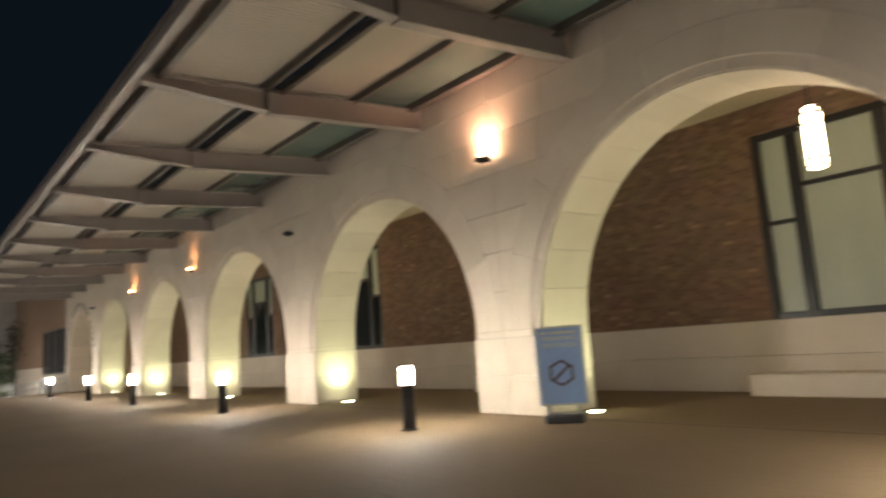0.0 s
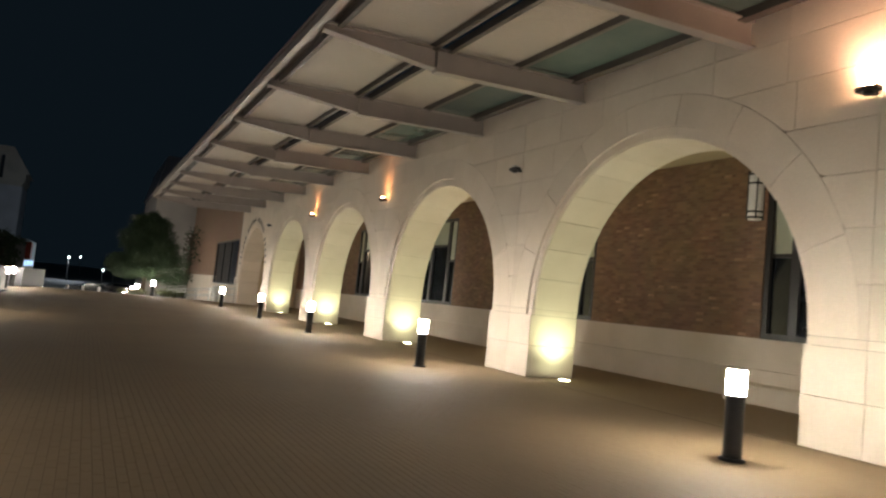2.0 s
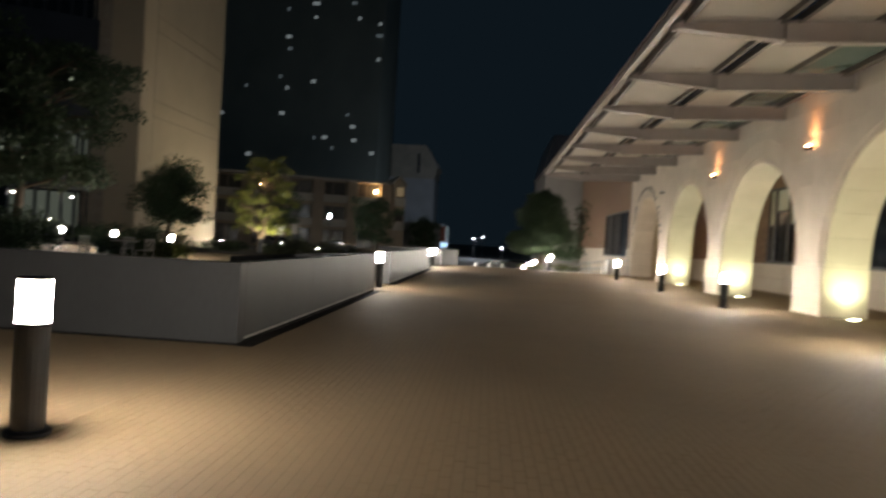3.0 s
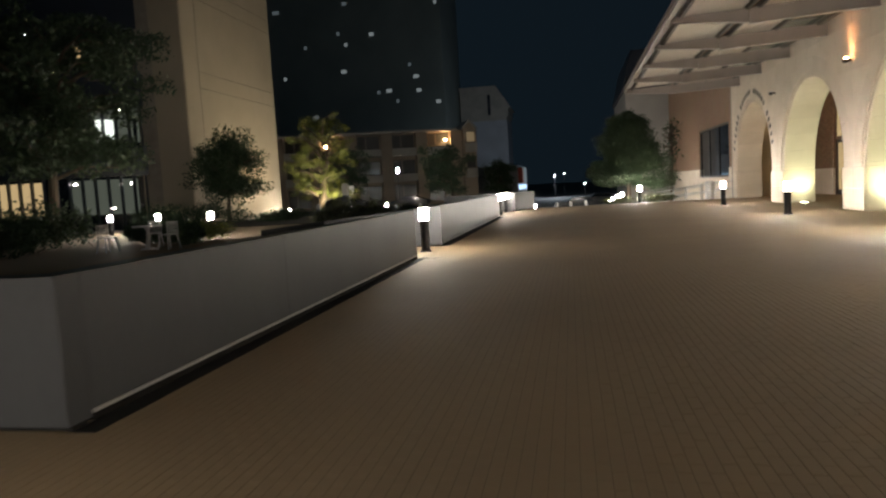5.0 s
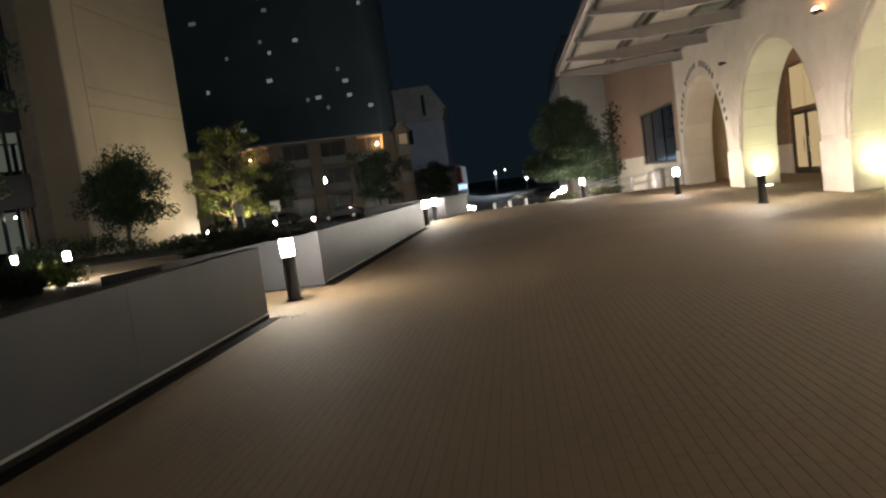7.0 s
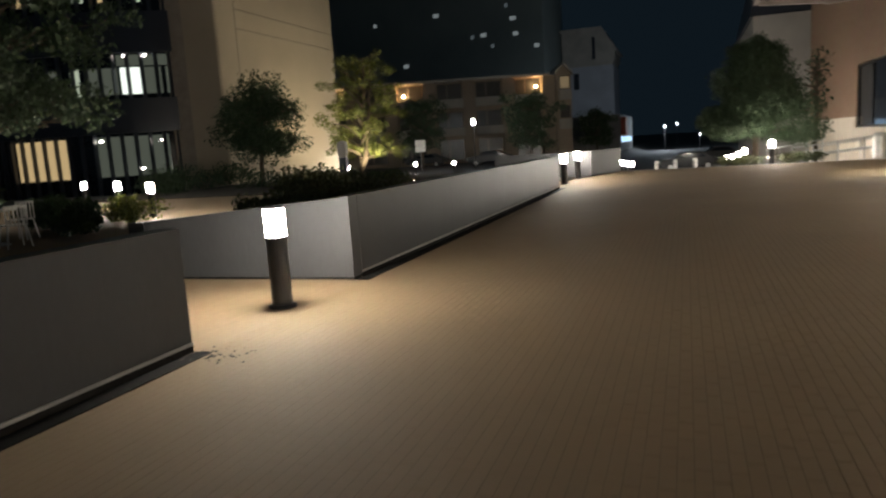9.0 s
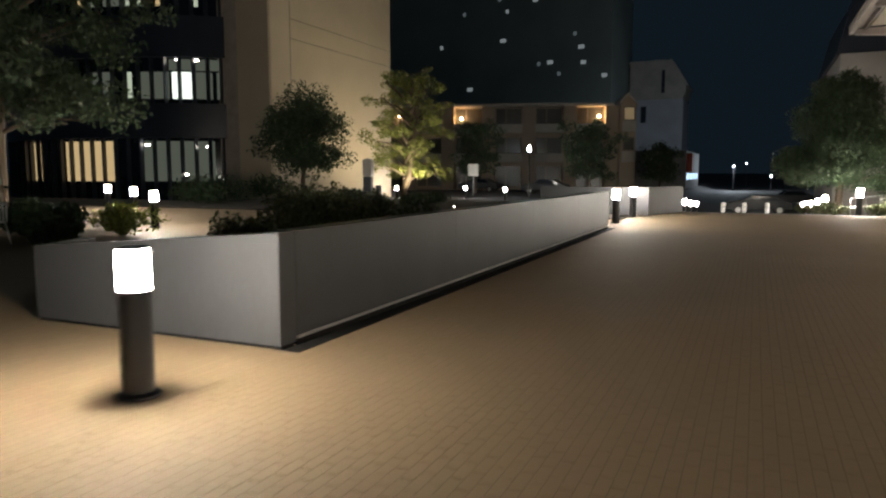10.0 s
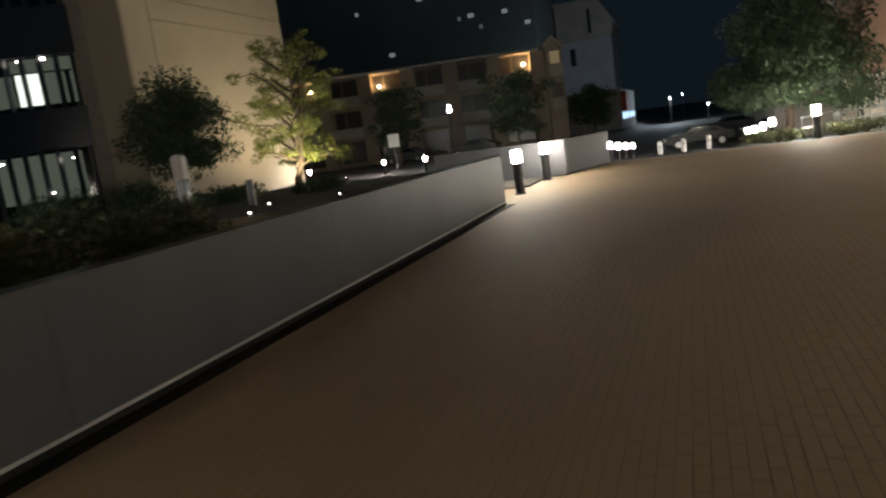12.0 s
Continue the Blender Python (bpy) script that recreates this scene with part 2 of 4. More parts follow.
def part(name, bm, material, parent=None, label="", smooth=False, bevel=0.0, at=None):
    ob = new(name, bm if isinstance(bm, bpy.types.Mesh) else mesh_of(name, bm, material, smooth, bevel))
    ob.parent = parent
    if at is not None:
        ob.location = at
    if label:
        ob["label"] = label
    return ob


def thing(name, label, category, group="", at=(0, 0, 0), turn=0):
    ob = new(name)
    ob.matrix_basis = pose(*at, 0, 0, turn)
    return tagged(ob, label, category, group)


def setting(name, bm, material, label="", category="", at=None, **kw):
    return tagged(part(name, bm, material, None, at=at, **kw), label, category, kind="structure")


def spot(name, at, target, power, colour, angle, blend=0.6, size=0.05):
    d = bpy.data.lights.new(name, "SPOT")
    d.energy, d.color, d.spot_size, d.spot_blend, d.shadow_soft_size = power, colour, radians(angle), blend, size
    ob = new(name, d)
    ob.matrix_basis = look(at, target)
    return ob


# ---- plan ----
FACE, INNER, BACK = 8.945, 10.15, 13.0          # arcade front, arcade inside, inner wall
PITCH, PIER0, HALF = 7.9, 9.68, 3.11            # bay, a pier's middle, half an opening
SPRING, TOP = 1.42, 6.06
# the first bay is out of view, added to close off the light
PIERS = [PIER0 + PITCH * k for k in range(-2, 6)]
BAYS = [p + PITCH / 2 for p in PIERS[:-1]]
LEFT = -2.52                                    # the parapets' faces
LOW = -0.55                                     # level past the plaza

# ---- ground: one sheet, plaza level, falling to the street ----
def ground_z(x, y):
    def ease(v):
        v = min(1.0, max(0.0, v))
        return v * v * (3 - 2 * v)
    return LOW * ease((y - 48.5) / 15.0) - ease((y - 52.0) / 26.0) * ease((x + 10.0) / 5.0)

bm = bmesh.new()
xs = [-3000, -300, -120, -70, -50, -40, -30, -25, -20, -15, -10, -9, -8, -7, -6, -5, -2, 2, 5, 8, 12, 20, 40, 120, 300, 3000]
ys = [-3000, -300, -60, -20, 0, 20, 40, 48, 49, 50, 51, 52, 53, 54, 55, 56, 57, 58.5, 60, 62, 64, 66, 69, 72, 75, 78, 80, 120, 200, 400, 3000]
grid = [[bm.verts.new((x, y, ground_z(x, y) - 0.05)) for y in ys] for x in xs]
for i in range(len(xs) - 1):
    for j in range(len(ys) - 1):
        bm.faces.new((grid[i][j], grid[i + 1][j], grid[i + 1][j + 1], grid[i][j + 1]))
setting("ground", bm, M_ASPHALT, "dark asphalt and earth falling to the street", "ground")
setting("pavement", boxes((-26, 8.9, -14, 1.0, -0.04, 0.0), (-26, LEFT - 0.1, 1.0, 2.0, -0.04, 0.0), (-26, LEFT - 0.1, 2.0, 34.0, -0.04, 0.0), (LEFT - 0.1, LEFT + 0.12, 1.0, 14.05, -0.04, 0.0), (LEFT - 0.1, LEFT + 0.12, 23.89, 26.70, -0.04, 0.0), (LEFT - 0.1, LEFT + 0.12, 40.57, 49.2, -0.04, 0.0), (8.9, BACK, -14, 49.9, -0.04, 0.0), (-26, LEFT - 0.1, 34, 49.2, -0.04, 0.0)), M_PAVING, "brown brick paving of the plaza", "pavement")
setting("kerb", boxes((-2.6, 8.9, 49.2, 49.5, -0.3, 0.0)), M_CONC, "pale concrete kerb at the plaza's end", "kerb", bevel=0.02)

# ---- arcade wall ----
def arch_pt(a, r):
    return -r * math.cos(a), SPRING + r * math.sin(a)

RB = HALF + 0.03
bm = bmesh.new()
FB = FACE + 0.12
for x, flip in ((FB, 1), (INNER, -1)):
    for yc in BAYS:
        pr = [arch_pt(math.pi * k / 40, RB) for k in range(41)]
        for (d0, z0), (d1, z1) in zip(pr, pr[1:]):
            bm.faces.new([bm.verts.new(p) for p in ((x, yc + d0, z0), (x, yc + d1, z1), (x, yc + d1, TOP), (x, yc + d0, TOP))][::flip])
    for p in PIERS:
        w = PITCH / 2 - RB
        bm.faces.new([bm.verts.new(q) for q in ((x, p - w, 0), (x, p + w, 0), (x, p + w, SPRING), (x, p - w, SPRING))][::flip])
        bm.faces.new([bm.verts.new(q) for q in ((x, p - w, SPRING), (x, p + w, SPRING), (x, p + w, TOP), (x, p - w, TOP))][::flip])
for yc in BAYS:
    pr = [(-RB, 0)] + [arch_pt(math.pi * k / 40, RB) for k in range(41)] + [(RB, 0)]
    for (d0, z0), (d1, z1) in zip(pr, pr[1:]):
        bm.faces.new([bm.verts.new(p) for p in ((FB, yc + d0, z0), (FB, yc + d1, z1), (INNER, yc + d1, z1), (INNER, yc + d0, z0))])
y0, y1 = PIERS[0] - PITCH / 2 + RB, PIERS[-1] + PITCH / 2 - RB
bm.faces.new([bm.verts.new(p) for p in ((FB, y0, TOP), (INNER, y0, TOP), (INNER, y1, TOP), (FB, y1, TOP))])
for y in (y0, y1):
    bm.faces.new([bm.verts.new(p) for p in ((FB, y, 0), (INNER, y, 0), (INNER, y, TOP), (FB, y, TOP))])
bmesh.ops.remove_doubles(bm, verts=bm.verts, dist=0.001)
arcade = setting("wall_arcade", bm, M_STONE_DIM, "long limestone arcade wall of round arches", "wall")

# ---- inner wall, ceiling, end wall ----
WIN_H = 1.42
WZ0, WZ1 = 1.27, 4.65
door_bay = BAYS[6]
WINDOWS = [-2.2, 5.58, 12.95, 21.15, 29.4, 37.3]
bm = bmesh.new()
edges = sorted([(w - WIN_H, w + WIN_H) for w in WINDOWS] + [(door_bay - 1.5, door_bay + 1.5)])
yy = -14.0
for a, b in edges + [(49.9, 49.9)]:
    if a > yy:
        box(bm, BACK, BACK + 0.35, yy, a, 1.27, 5.22)
    yy = b
for w in WINDOWS:
    box(bm, BACK, BACK + 0.35, w - WIN_H, w + WIN_H, WZ1, 5.22)
box(bm, BACK, BACK + 0.35, door_bay - 1.5, door_bay + 1.5, 4.6, 5.22)
inner = setting("wall_inner", bm, M_BRICK, "red-brown brick wall behind the arcade", "wall")
bm = boxes((BACK - 0.04, BACK + 0.35, -14, door_bay - 1.5, 0, 0.64), (BACK - 0.04, BACK + 0.35, -14, door_bay - 1.5, 0.646, 1.27), (BACK - 0.04, BACK + 0.35, door_bay + 1.5, 49.9, 0, 1.27))
setting("wall_base", bm, M_STONE, "pale limestone base course of the brick wall", "wall", bevel=0.006)
setting("ceiling", boxes((INNER - 0.1, BACK + 0.35, -14, 49.9, 5.22, 5.4)), M_PLASTER, "tan plaster ceiling of the arcade walk", "ceiling")
# the south wall is unseen, added to close the arcade to light
setting("wall_south", boxes((FACE, BACK + 0.35, -14.3, -14, 0, 6.06)), M_STONE, "unseen limestone wall added to close the arcade", "wall")
setting("wall_north", boxes((INNER, BACK + 0.35, 49.9, 50.2, 0, 6.06)), M_PLASTER, "plaster wall closing the arcade walk", "wall")
setting("roof", boxes((FB, 30, -14.3, 49.9, 6.08, 6.28)), M_GREY, "flat roof over the arcade", "roof")

# ---- arcade windows, door, benches ----
def arcade_window(yc, n, pale):
    r = tagged(part("window_%d" % n, boxes((BACK + 0.02, BACK + 0.2, -WIN_H, -WIN_H + 0.13, WZ0, WZ1), (BACK + 0.02, BACK + 0.2, WIN_H - 0.13, WIN_H, WZ0, WZ1),
               (BACK + 0.02, BACK + 0.2, -WIN_H + 0.13, WIN_H - 0.13, WZ0, WZ0 + 0.12), (BACK + 0.02, BACK + 0.2, -WIN_H + 0.13, WIN_H - 0.13, WZ1 - 0.12, WZ1)), M_FRAME, at=(0, yc, 0)),
               "black-framed arcade window with pale green blinds" if pale else "black-framed arcade window, dark below a half-drawn blind", "window", kind="structure")
    for y in (0.72, -0.72):
        part("mullion", boxes((BACK + 0.03, BACK + 0.16, y - 0.1, y + 0.1, WZ0 + 0.12, WZ1 - 0.12)), M_FRAME, r)
    for a, b, z in ((0.82, WIN_H - 0.13, 2.95), (-0.62, 0.62, 3.55), (-WIN_H + 0.13, -0.82, 2.95)):
        part("transom", boxes((BACK + 0.04, BACK + 0.15, a, b, z, z + 0.08)), M_FRAME, r)
        part("pane", boxes((BACK + 0.10, BACK + 0.12, a, b, WZ0 + 0.12, z)), M_BLIND if pale else M_DARKGLASS, r, "pale green blind behind glass" if pale else "dark glass")
        part("pane", boxes((BACK + 0.10, BACK + 0.12, a, b, z + 0.08, WZ1 - 0.12)), M_BLIND, r, "pale green blind behind glass")


def bench(yc):
    part_ob = part("stone_bench", boxes((BACK - 0.75, BACK - 0.045, -1.62, 1.62, 0.0, 0.37)), M_STONE, at=(0, yc, 0), bevel=0.015)
    tagged(part_ob, "low limestone bench under the arcade window", "bench", "benches under the windows")


for n, w in enumerate(WINDOWS):
    arcade_window(w, n + 1, n < 2)
    if n < 3:
        bench(w)

door = setting("door_1", boxes((BACK + 0.05, BACK + 0.2, -1.5, -1.38, 0, 4.6), (BACK + 0.05, BACK + 0.2, 1.38, 1.5, 0, 4.6), (BACK + 0.05, BACK + 0.2, -1.38, 1.38, 4.48, 4.6),
               (BACK + 0.05, BACK + 0.2, -1.38, 1.38, 2.6, 2.75)), mat("bronze_frame", (0.10, 0.05, 0.03), 0.45, scale=3), "tall bronze-framed glass double door with transom", "door", at=(0, door_bay, 0))
for y in (-1.36, 0.02):
    leaf = part("door_leaf", boxes((BACK + 0.08, BACK + 0.13, y, y + 0.13, 0, 2.6), (BACK + 0.08, BACK + 0.13, y + 1.21, y + 1.34, 0, 2.6), (BACK + 0.08, BACK + 0.13, y + 0.13, y + 1.21, 0, 0.25), (BACK + 0.08, BACK + 0.13, y + 0.13, y + 1.21, 2.45, 2.6)), M_FRAME, door)
    part("pane", boxes((BACK + 0.10, BACK + 0.115, y + 0.13, y + 1.21, 0.25, 2.45)), G_WINY, leaf, "glass lit warm from the hall")
    part("handle", boxes((BACK + 0.02, BACK + 0.05, y + (1.1 if y < 0 else 0.2), y + (1.14 if y < 0 else 0.24), 0.9, 1.5)), M_GALV, leaf)
for y in (-1.38, 0.03):
    part("transom_pane", boxes((BACK + 0.10, BACK + 0.115, y, y + 1.35, 2.75, 4.48)), G_WINY, door, "transom glass lit warm from the hall")

# ---- canopy: tapered beams, purlins, ribbed deck, glass strip ----
OUT = 3.50
Y_BEAMS = [PIER0 + PITCH / 4 + PITCH / 2 * k for k in range(-5, 10)]
canopy = thing("canopy", "steel canopy with ribbed pale deck and glass strip", "canopy", at=(FACE, 0, 5.84))
canopy.matrix_basis = pose(FACE - 0.012, 0, 5.84, 0, -2.55, 0)
cx, cz = FACE, 5.6
bm = prism(bmesh.new(), [(8.94 - cx, -0.24), (8.94 - cx, 0.12), (OUT + 0.05 - cx, 0.16), (OUT + 0.05 - cx, 0.06), (5.75 - cx, -0.22)], "y", -0.012, 0.012)
box(bm, 5.75 - cx, 8.94 - cx, -0.10, 0.10, -0.265, -0.24)
prism(bm, [(5.75 - cx, -0.245), (5.75 - cx, -0.22), (OUT + 0.05 - cx, 0.06), (OUT + 0.05 - cx, 0.035)], "y", -0.10, 0.10)
prism(bm, [(8.94 - cx, 0.12), (8.94 - cx, 0.14), (OUT + 0.05 - cx, 0.18), (OUT + 0.05 - cx, 0.16)], "y", -0.10, 0.10)
box(bm, 5.62 - cx, 5.88 - cx, -0.105, 0.105, -0.27, 0.10)
me_beam = mesh_of("beam", bm, M_STEEL)
for y in Y_BEAMS:
    part("beam", me_beam, None, canopy, at=(0, y, 0))
ya, yb = Y_BEAMS[0] - 1.0, Y_BEAMS[-1] + 0.3
for x, w, z, m, nm in ((OUT - 0.02, 0.07, 0.10, M_STEEL, "gutter"), (OUT + 0.33, 0.05, 0.13, M_STEEL_DARK, "purlin"), (5.60, 0.05, 0.13, M_STEEL_DARK, "purlin"), (5.92, 0.05, 0.13, M_STEEL_DARK, "purlin"), (7.40, 0.05, 0.13, M_STEEL_DARK, "purlin"), (8.72, 0.09, 0.10, M_STEEL_DARK, "wall_purlin")):
    part(nm, boxes((x - w - cx, x + w - cx, ya, yb, z, z + 0.14)), m, canopy, bevel=0.008)
part("roof_edge", boxes((OUT - 0.1 - cx, OUT + 0.28 - cx, ya, yb, 0.27, 0.33)), M_STEEL, canopy)


def deck_mesh(x0, x1, length):
    bm = bmesh.new()
    n = int(length / 0.09)
    prev = None
    for k in range(n * 4 + 1):
        y = length * (k // 4 + (0.0, 0.42, 0.5, 0.92)[k % 4]) / n
        z = (0.0, 0.0, 0.03, 0.03)[k % 4]
        row = [bm.verts.new((x0, y, z)), bm.verts.new((x1, y, z))]
        if prev:
            bm.faces.new((prev[0], prev[1], row[1], row[0]))
        prev = row
    box(bm, x0, x1, 0, length, 0.05, 0.06)
    return mesh_of("deck_panel", bm, M_DECK)


span = PITCH / 2 - 0.04
me_a, me_b = deck_mesh(OUT + 0.3 - cx, 5.58 - cx, span), deck_mesh(5.95 - cx, 7.38 - cx, span)
me_g = mesh_of("glass_panel", boxes((7.44 - cx, 8.64 - cx, 0, span, 0, 0.025)), M_CGLASS)
for y in [Y_BEAMS[0] - PITCH / 2] + Y_BEAMS[:-1]:
    part("deck_panel", me_a, None, canopy, at=(0, y + 0.02, 0.24))
    part("deck_panel", me_b, None, canopy, at=(0, y + 0.02, 0.24))
    part("glass_panel", me_g, None, canopy, at=(0, y + 0.02, 0.24), label="greenish glass strip beside the wall")

# ---- bollard lights ----
def bollard(x, y, z=0.0, label="black bollard light with a glowing white head on the paving", glowmat=None, group="bollard lights along the plaza"):
    r = thing("bollard_light", label, "bollard light", group, (x, y, z))
    part("base_plate", lathe(bmesh.new(), [(0.135, 0.0), (0.135, 0.02), (0.115, 0.035)], 20), M_BLACK, r)
    part("post", lathe(bmesh.new(), [(0.1, 0.035), (0.1, 0.672)], 20), M_BLACK, r)
    # flange added below the head to shade the ground round the base
    part("collar", lathe(bmesh.new(), [(0.1, 0.672), (0.11, 0.684), (0.11, 0.70)], 20), M_BLACK, r)
    part("light_head", lathe(bmesh.new(), [(0.096, 0.70), (0.098, 0.703), (0.098, 0.962), (0.096, 0.965)], 20), glowmat or G_BOLLARD, r, "glowing white glass cylinder")
    part("cap", lathe(bmesh.new(), [(0.1, 0.965), (0.1, 0.975), (0.085, 0.98)], 20), M_BLACK, r)
    return r


first = bollard(6.915, 9.83)
for x, y in ((6.915, 1.93), (6.915, 17.66), (6.915, 25.78), (6.915, 32.71), (6.915, 41.64), (-2.47, 10.3), (-2.645, 25.38), (-2.67, 42.42), (-2.66, 45.42), (-13.55, 35.85), (-18.0, 39.2), (-22.4, 41.9)):
    copy_thing(first, pose(x, y, 0))
for x, y in ((-2.69, 60.3), (-2.65, 63.6), (-2.6, 67.2), (-2.56, 71.0), (-25.5, 72.1), (-19.86, 72.98), (-15.4, 69.6), (3.48, 65.9), (3.6, 63.2), (3.74, 60.4), (3.84, 57.6), (4.25, 49.85)):
    copy_thing(first, pose(x, y, ground_z(x, y) - 0.05))

# ---- recessed uplights at the piers ----
for p in PIERS[2:7]:
    x = 9.6
    y = p - (PITCH / 2 - HALF) - 0.45
    u = thing("ground_uplight", "recessed ground uplight at the foot of an arch", "uplight", "uplights in the arches", (x, y, 0))
    part("trim_ring", lathe(bmesh.new(), [(0.15, 0.0), (0.15, 0.012), (0.13, 0.016)], 20), M_GALV, u)
    part("lens", lathe(bmesh.new(), [(0.12, 0.0165), (0.12, 0.02)], 20), G_UP, u, "glowing yellow-green lens")
    s = spot("uplight_lamp", (x, y, 0.06), (x, y + 0.1, 3.0), UPLIGHT, (0.95, 1.0, 0.6), 125, 0.9, 0.1)

# ---- sconces on the piers ----
def sconce(y, lit, power=1.0, tint=(1.0, 0.55, 0.30)):
    r = thing("wall_sconce", "dark wall sconce %s on the limestone pier" % ("glowing warm upward" if lit else "switched off"), "wall lamp", "sconces on the piers", (FACE, y, 4.47))
    part("bracket", boxes((-0.12, -0.001, -0.03, 0.03, -0.03, 0.03)), M_BLACK, r, bevel=0.005)
    part("cup", lathe(bmesh.new(), [(0.06, -0.06), (0.07, -0.04), (0.075, 0.05), (0.07, 0.055)], 16, (-0.17, 0)), M_BLACK, r)
    part("lamp_bar", boxes((-0.24, -0.10, -0.14, 0.14, -0.02, 0.045)), M_BLACK, r, bevel=0.01)
    part("lens", lathe(bmesh.new(), [(0.062, 0.056), (0.068, 0.07), (0.03, 0.10)], 14, (-0.17, 0)), (G_SCONCE if power == 1.0 else G_SCONCE_DIM) if lit else M_WHITE, r, "glowing lens" if lit else "unlit lens")
    if lit:
        spot("sconce_lamp", (FACE - 0.24, y, 4.61), (FACE + 0.0, y, 5.9), SCONCE * power, tint, 150 if power == 1.0 else 100, 1.0, 0.06)


for y, lit in ((PIER0 + 0.05, True), (PIER0 + PITCH + 0.05, False), (PIER0 + 2 * PITCH, True), (PIER0 + 3 * PITCH, True), (PIER0 + 4 * PITCH, False)):
    sconce(y, lit, *((1.0, (1.0, 0.54, 0.36)) if y < 12 else (0.42, (1.0, 0.42, 0.17))))

# ---- hanging lanterns in the arcade ----
def lantern(y, lit):
    r = thing("hanging_lantern", "cylindrical hanging lantern %s under the arcade ceiling" % ("glowing white" if lit else "unlit"), "lantern", "lanterns in the arcade", (10.75, y, 3.33))
    part("rod", boxes((-0.012, 0.012, -0.012, 0.012, 0.95, 1.89)), M_BLACK, r)
    part("glass", lathe(bmesh.new(), [(0.10, 0.0), (0.125, 0.03), (0.125, 0.76), (0.10, 0.84), (0.055, 0.90)], 18), G_LANTERN if lit else M_WHITE, r, "glowing glass" if lit else "white glass")
    for q in range(4):
        a = math.pi / 4 + math.pi / 2 * q
        part("frame_bar", boxes((0.134 * math.cos(a) - 0.008, 0.134 * math.cos(a) + 0.008, 0.134 * math.sin(a) - 0.008, 0.134 * math.sin(a) + 0.008, 0.0, 0.86)), M_BLACK, r)
    for z in (0.02, 0.12, 0.62, 0.78):
        part("band", lathe(bmesh.new(), [(0.148, z), (0.148, z + 0.028)], 18), M_BLACK, r)
    part("cap", lathe(bmesh.new(), [(0.06, 0.90), (0.045, 0.94), (0.02, 0.97)], 18), M_BLACK, r)


for k, b in enumerate(BAYS):
    lantern(b - 0.78, k in (1, 3, 6))

# ---- parapets ----
def parapet(name, pts, label, lip=False, heights=(0.965, 0.965)):
    """Panelled parapet of even thickness along plan points; the face lies on the points."""
    r = thing(name, label, "parapet", "parapets beside the plaza", (pts[0][0], pts[0][1], 0))
    ox, oy = pts[0]
    for (x0, y0), (x1, y1) in zip(pts, pts[1:]):
        d = Vector((x1 - x0, y1 - y0))
        L = d.length
        d.normalize()
        n = Vector((-d.y, d.x)) * 0.22
        count = max(1, round(L / 3.4))
        for k in range(count):
            a, b = Vector((x0, y0)) + d * (L * k / count + (0.004 if k else 0)), Vector((x0, y0)) + d * (L * (k + 1) / count)
            poly = [(p.x - ox, p.y - oy) for p in (a, b, b + n, a + n)]
            bm = prism(bmesh.new(), poly, "z", 0.078 if lip else 0.03, 0.965)
            bm.verts.ensure_lookup_table()
            h0, h1 = (heights[0] + (heights[1] - heights[0]) * f for f in (k / count, (k + 1) / count))
            for v, h in zip(bm.verts[4:], (h0, h1, h1, h0)):
                v.co.z = h
            part("panel", bm, M_PANEL, r)
        a, b = Vector((x0, y0)), Vector((x1, y1))
        poly = [(p.x - ox, p.y - oy) for p in (a - n * 0.06, b - n * 0.06, b + n * 0.9, a + n * 0.9)]
        if lip:
            part("lip", prism(bmesh.new(), poly, "z", 0.054, 0.078), M_LIP, r, "pale ledge along the foot")
        # the plinth's near-black colour paints the shade in the foot gap
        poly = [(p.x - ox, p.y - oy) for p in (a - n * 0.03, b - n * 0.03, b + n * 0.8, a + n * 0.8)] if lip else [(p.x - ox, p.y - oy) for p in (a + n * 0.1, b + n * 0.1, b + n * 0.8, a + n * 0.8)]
        part("plinth", prism(bmesh.new(), poly, "z", 0.0, 0.054 if lip else 0.03), M_FOOT_GAP, r, "plinth with the foot gap's shade in its near-black colour")


parapet("parapet", [(-9.5, 14.05), (LEFT - 0.0, 14.05)], "grey smooth panelled parapet wall across the plaza's side")
parapet("parapet", [(LEFT, 14.05 + 0.225), (LEFT, 23.89)], "long grey panelled parapet wall on a dark plinth", True)
parapet("parapet", [(-8.5, 29.6), (-5.45, 26.70)], "grey panelled parapet wall set at an angle", heights=(0.45, 0.74))
parapet("parapet", [(-5.445, 26.70), (LEFT, 26.70)], "grey panelled parapet end lit by a bollard", heights=(0.74, 0.965))
parapet("parapet", [(LEFT, 26.70 + 0.225), (LEFT, 40.57)], "long grey panelled parapet wall on a dark plinth", True)
parapet("parapet", [(-6.0, 46.2), (-2.28, 46.2)], "grey panelled parapet end near the kerb")
parapet("parapet", [(-2.28, 46.2 + 0.225), (-1.45, 49.1)], "short grey panelled parapet wall at the plaza's end")

# ---- A-frame sign at the pier ----
def words(text, size, width):
    """Flat lettering in the built-in font, centred, scaled to a width."""
    c = bpy.data.curves.new("lettering", "FONT")
    c.body, c.size, c.align_x, c.extrude, c.offset = text, size, "CENTER", 0.0015, 0.002
    ob = new("lettering", c)
    me = bpy.data.meshes.new_from_object(ob.evaluated_get(bpy.context.evaluated_depsgraph_get()))
    bpy.data.objects.remove(ob)
    xs_ = [v.co.x for v in me.vertices]
    me.transform(Matrix.Diagonal((width / (max(xs_) - min(xs_)), 1, 1, 1)))
    me.materials.clear()
    me.materials.append(M_WHITE)
    return me


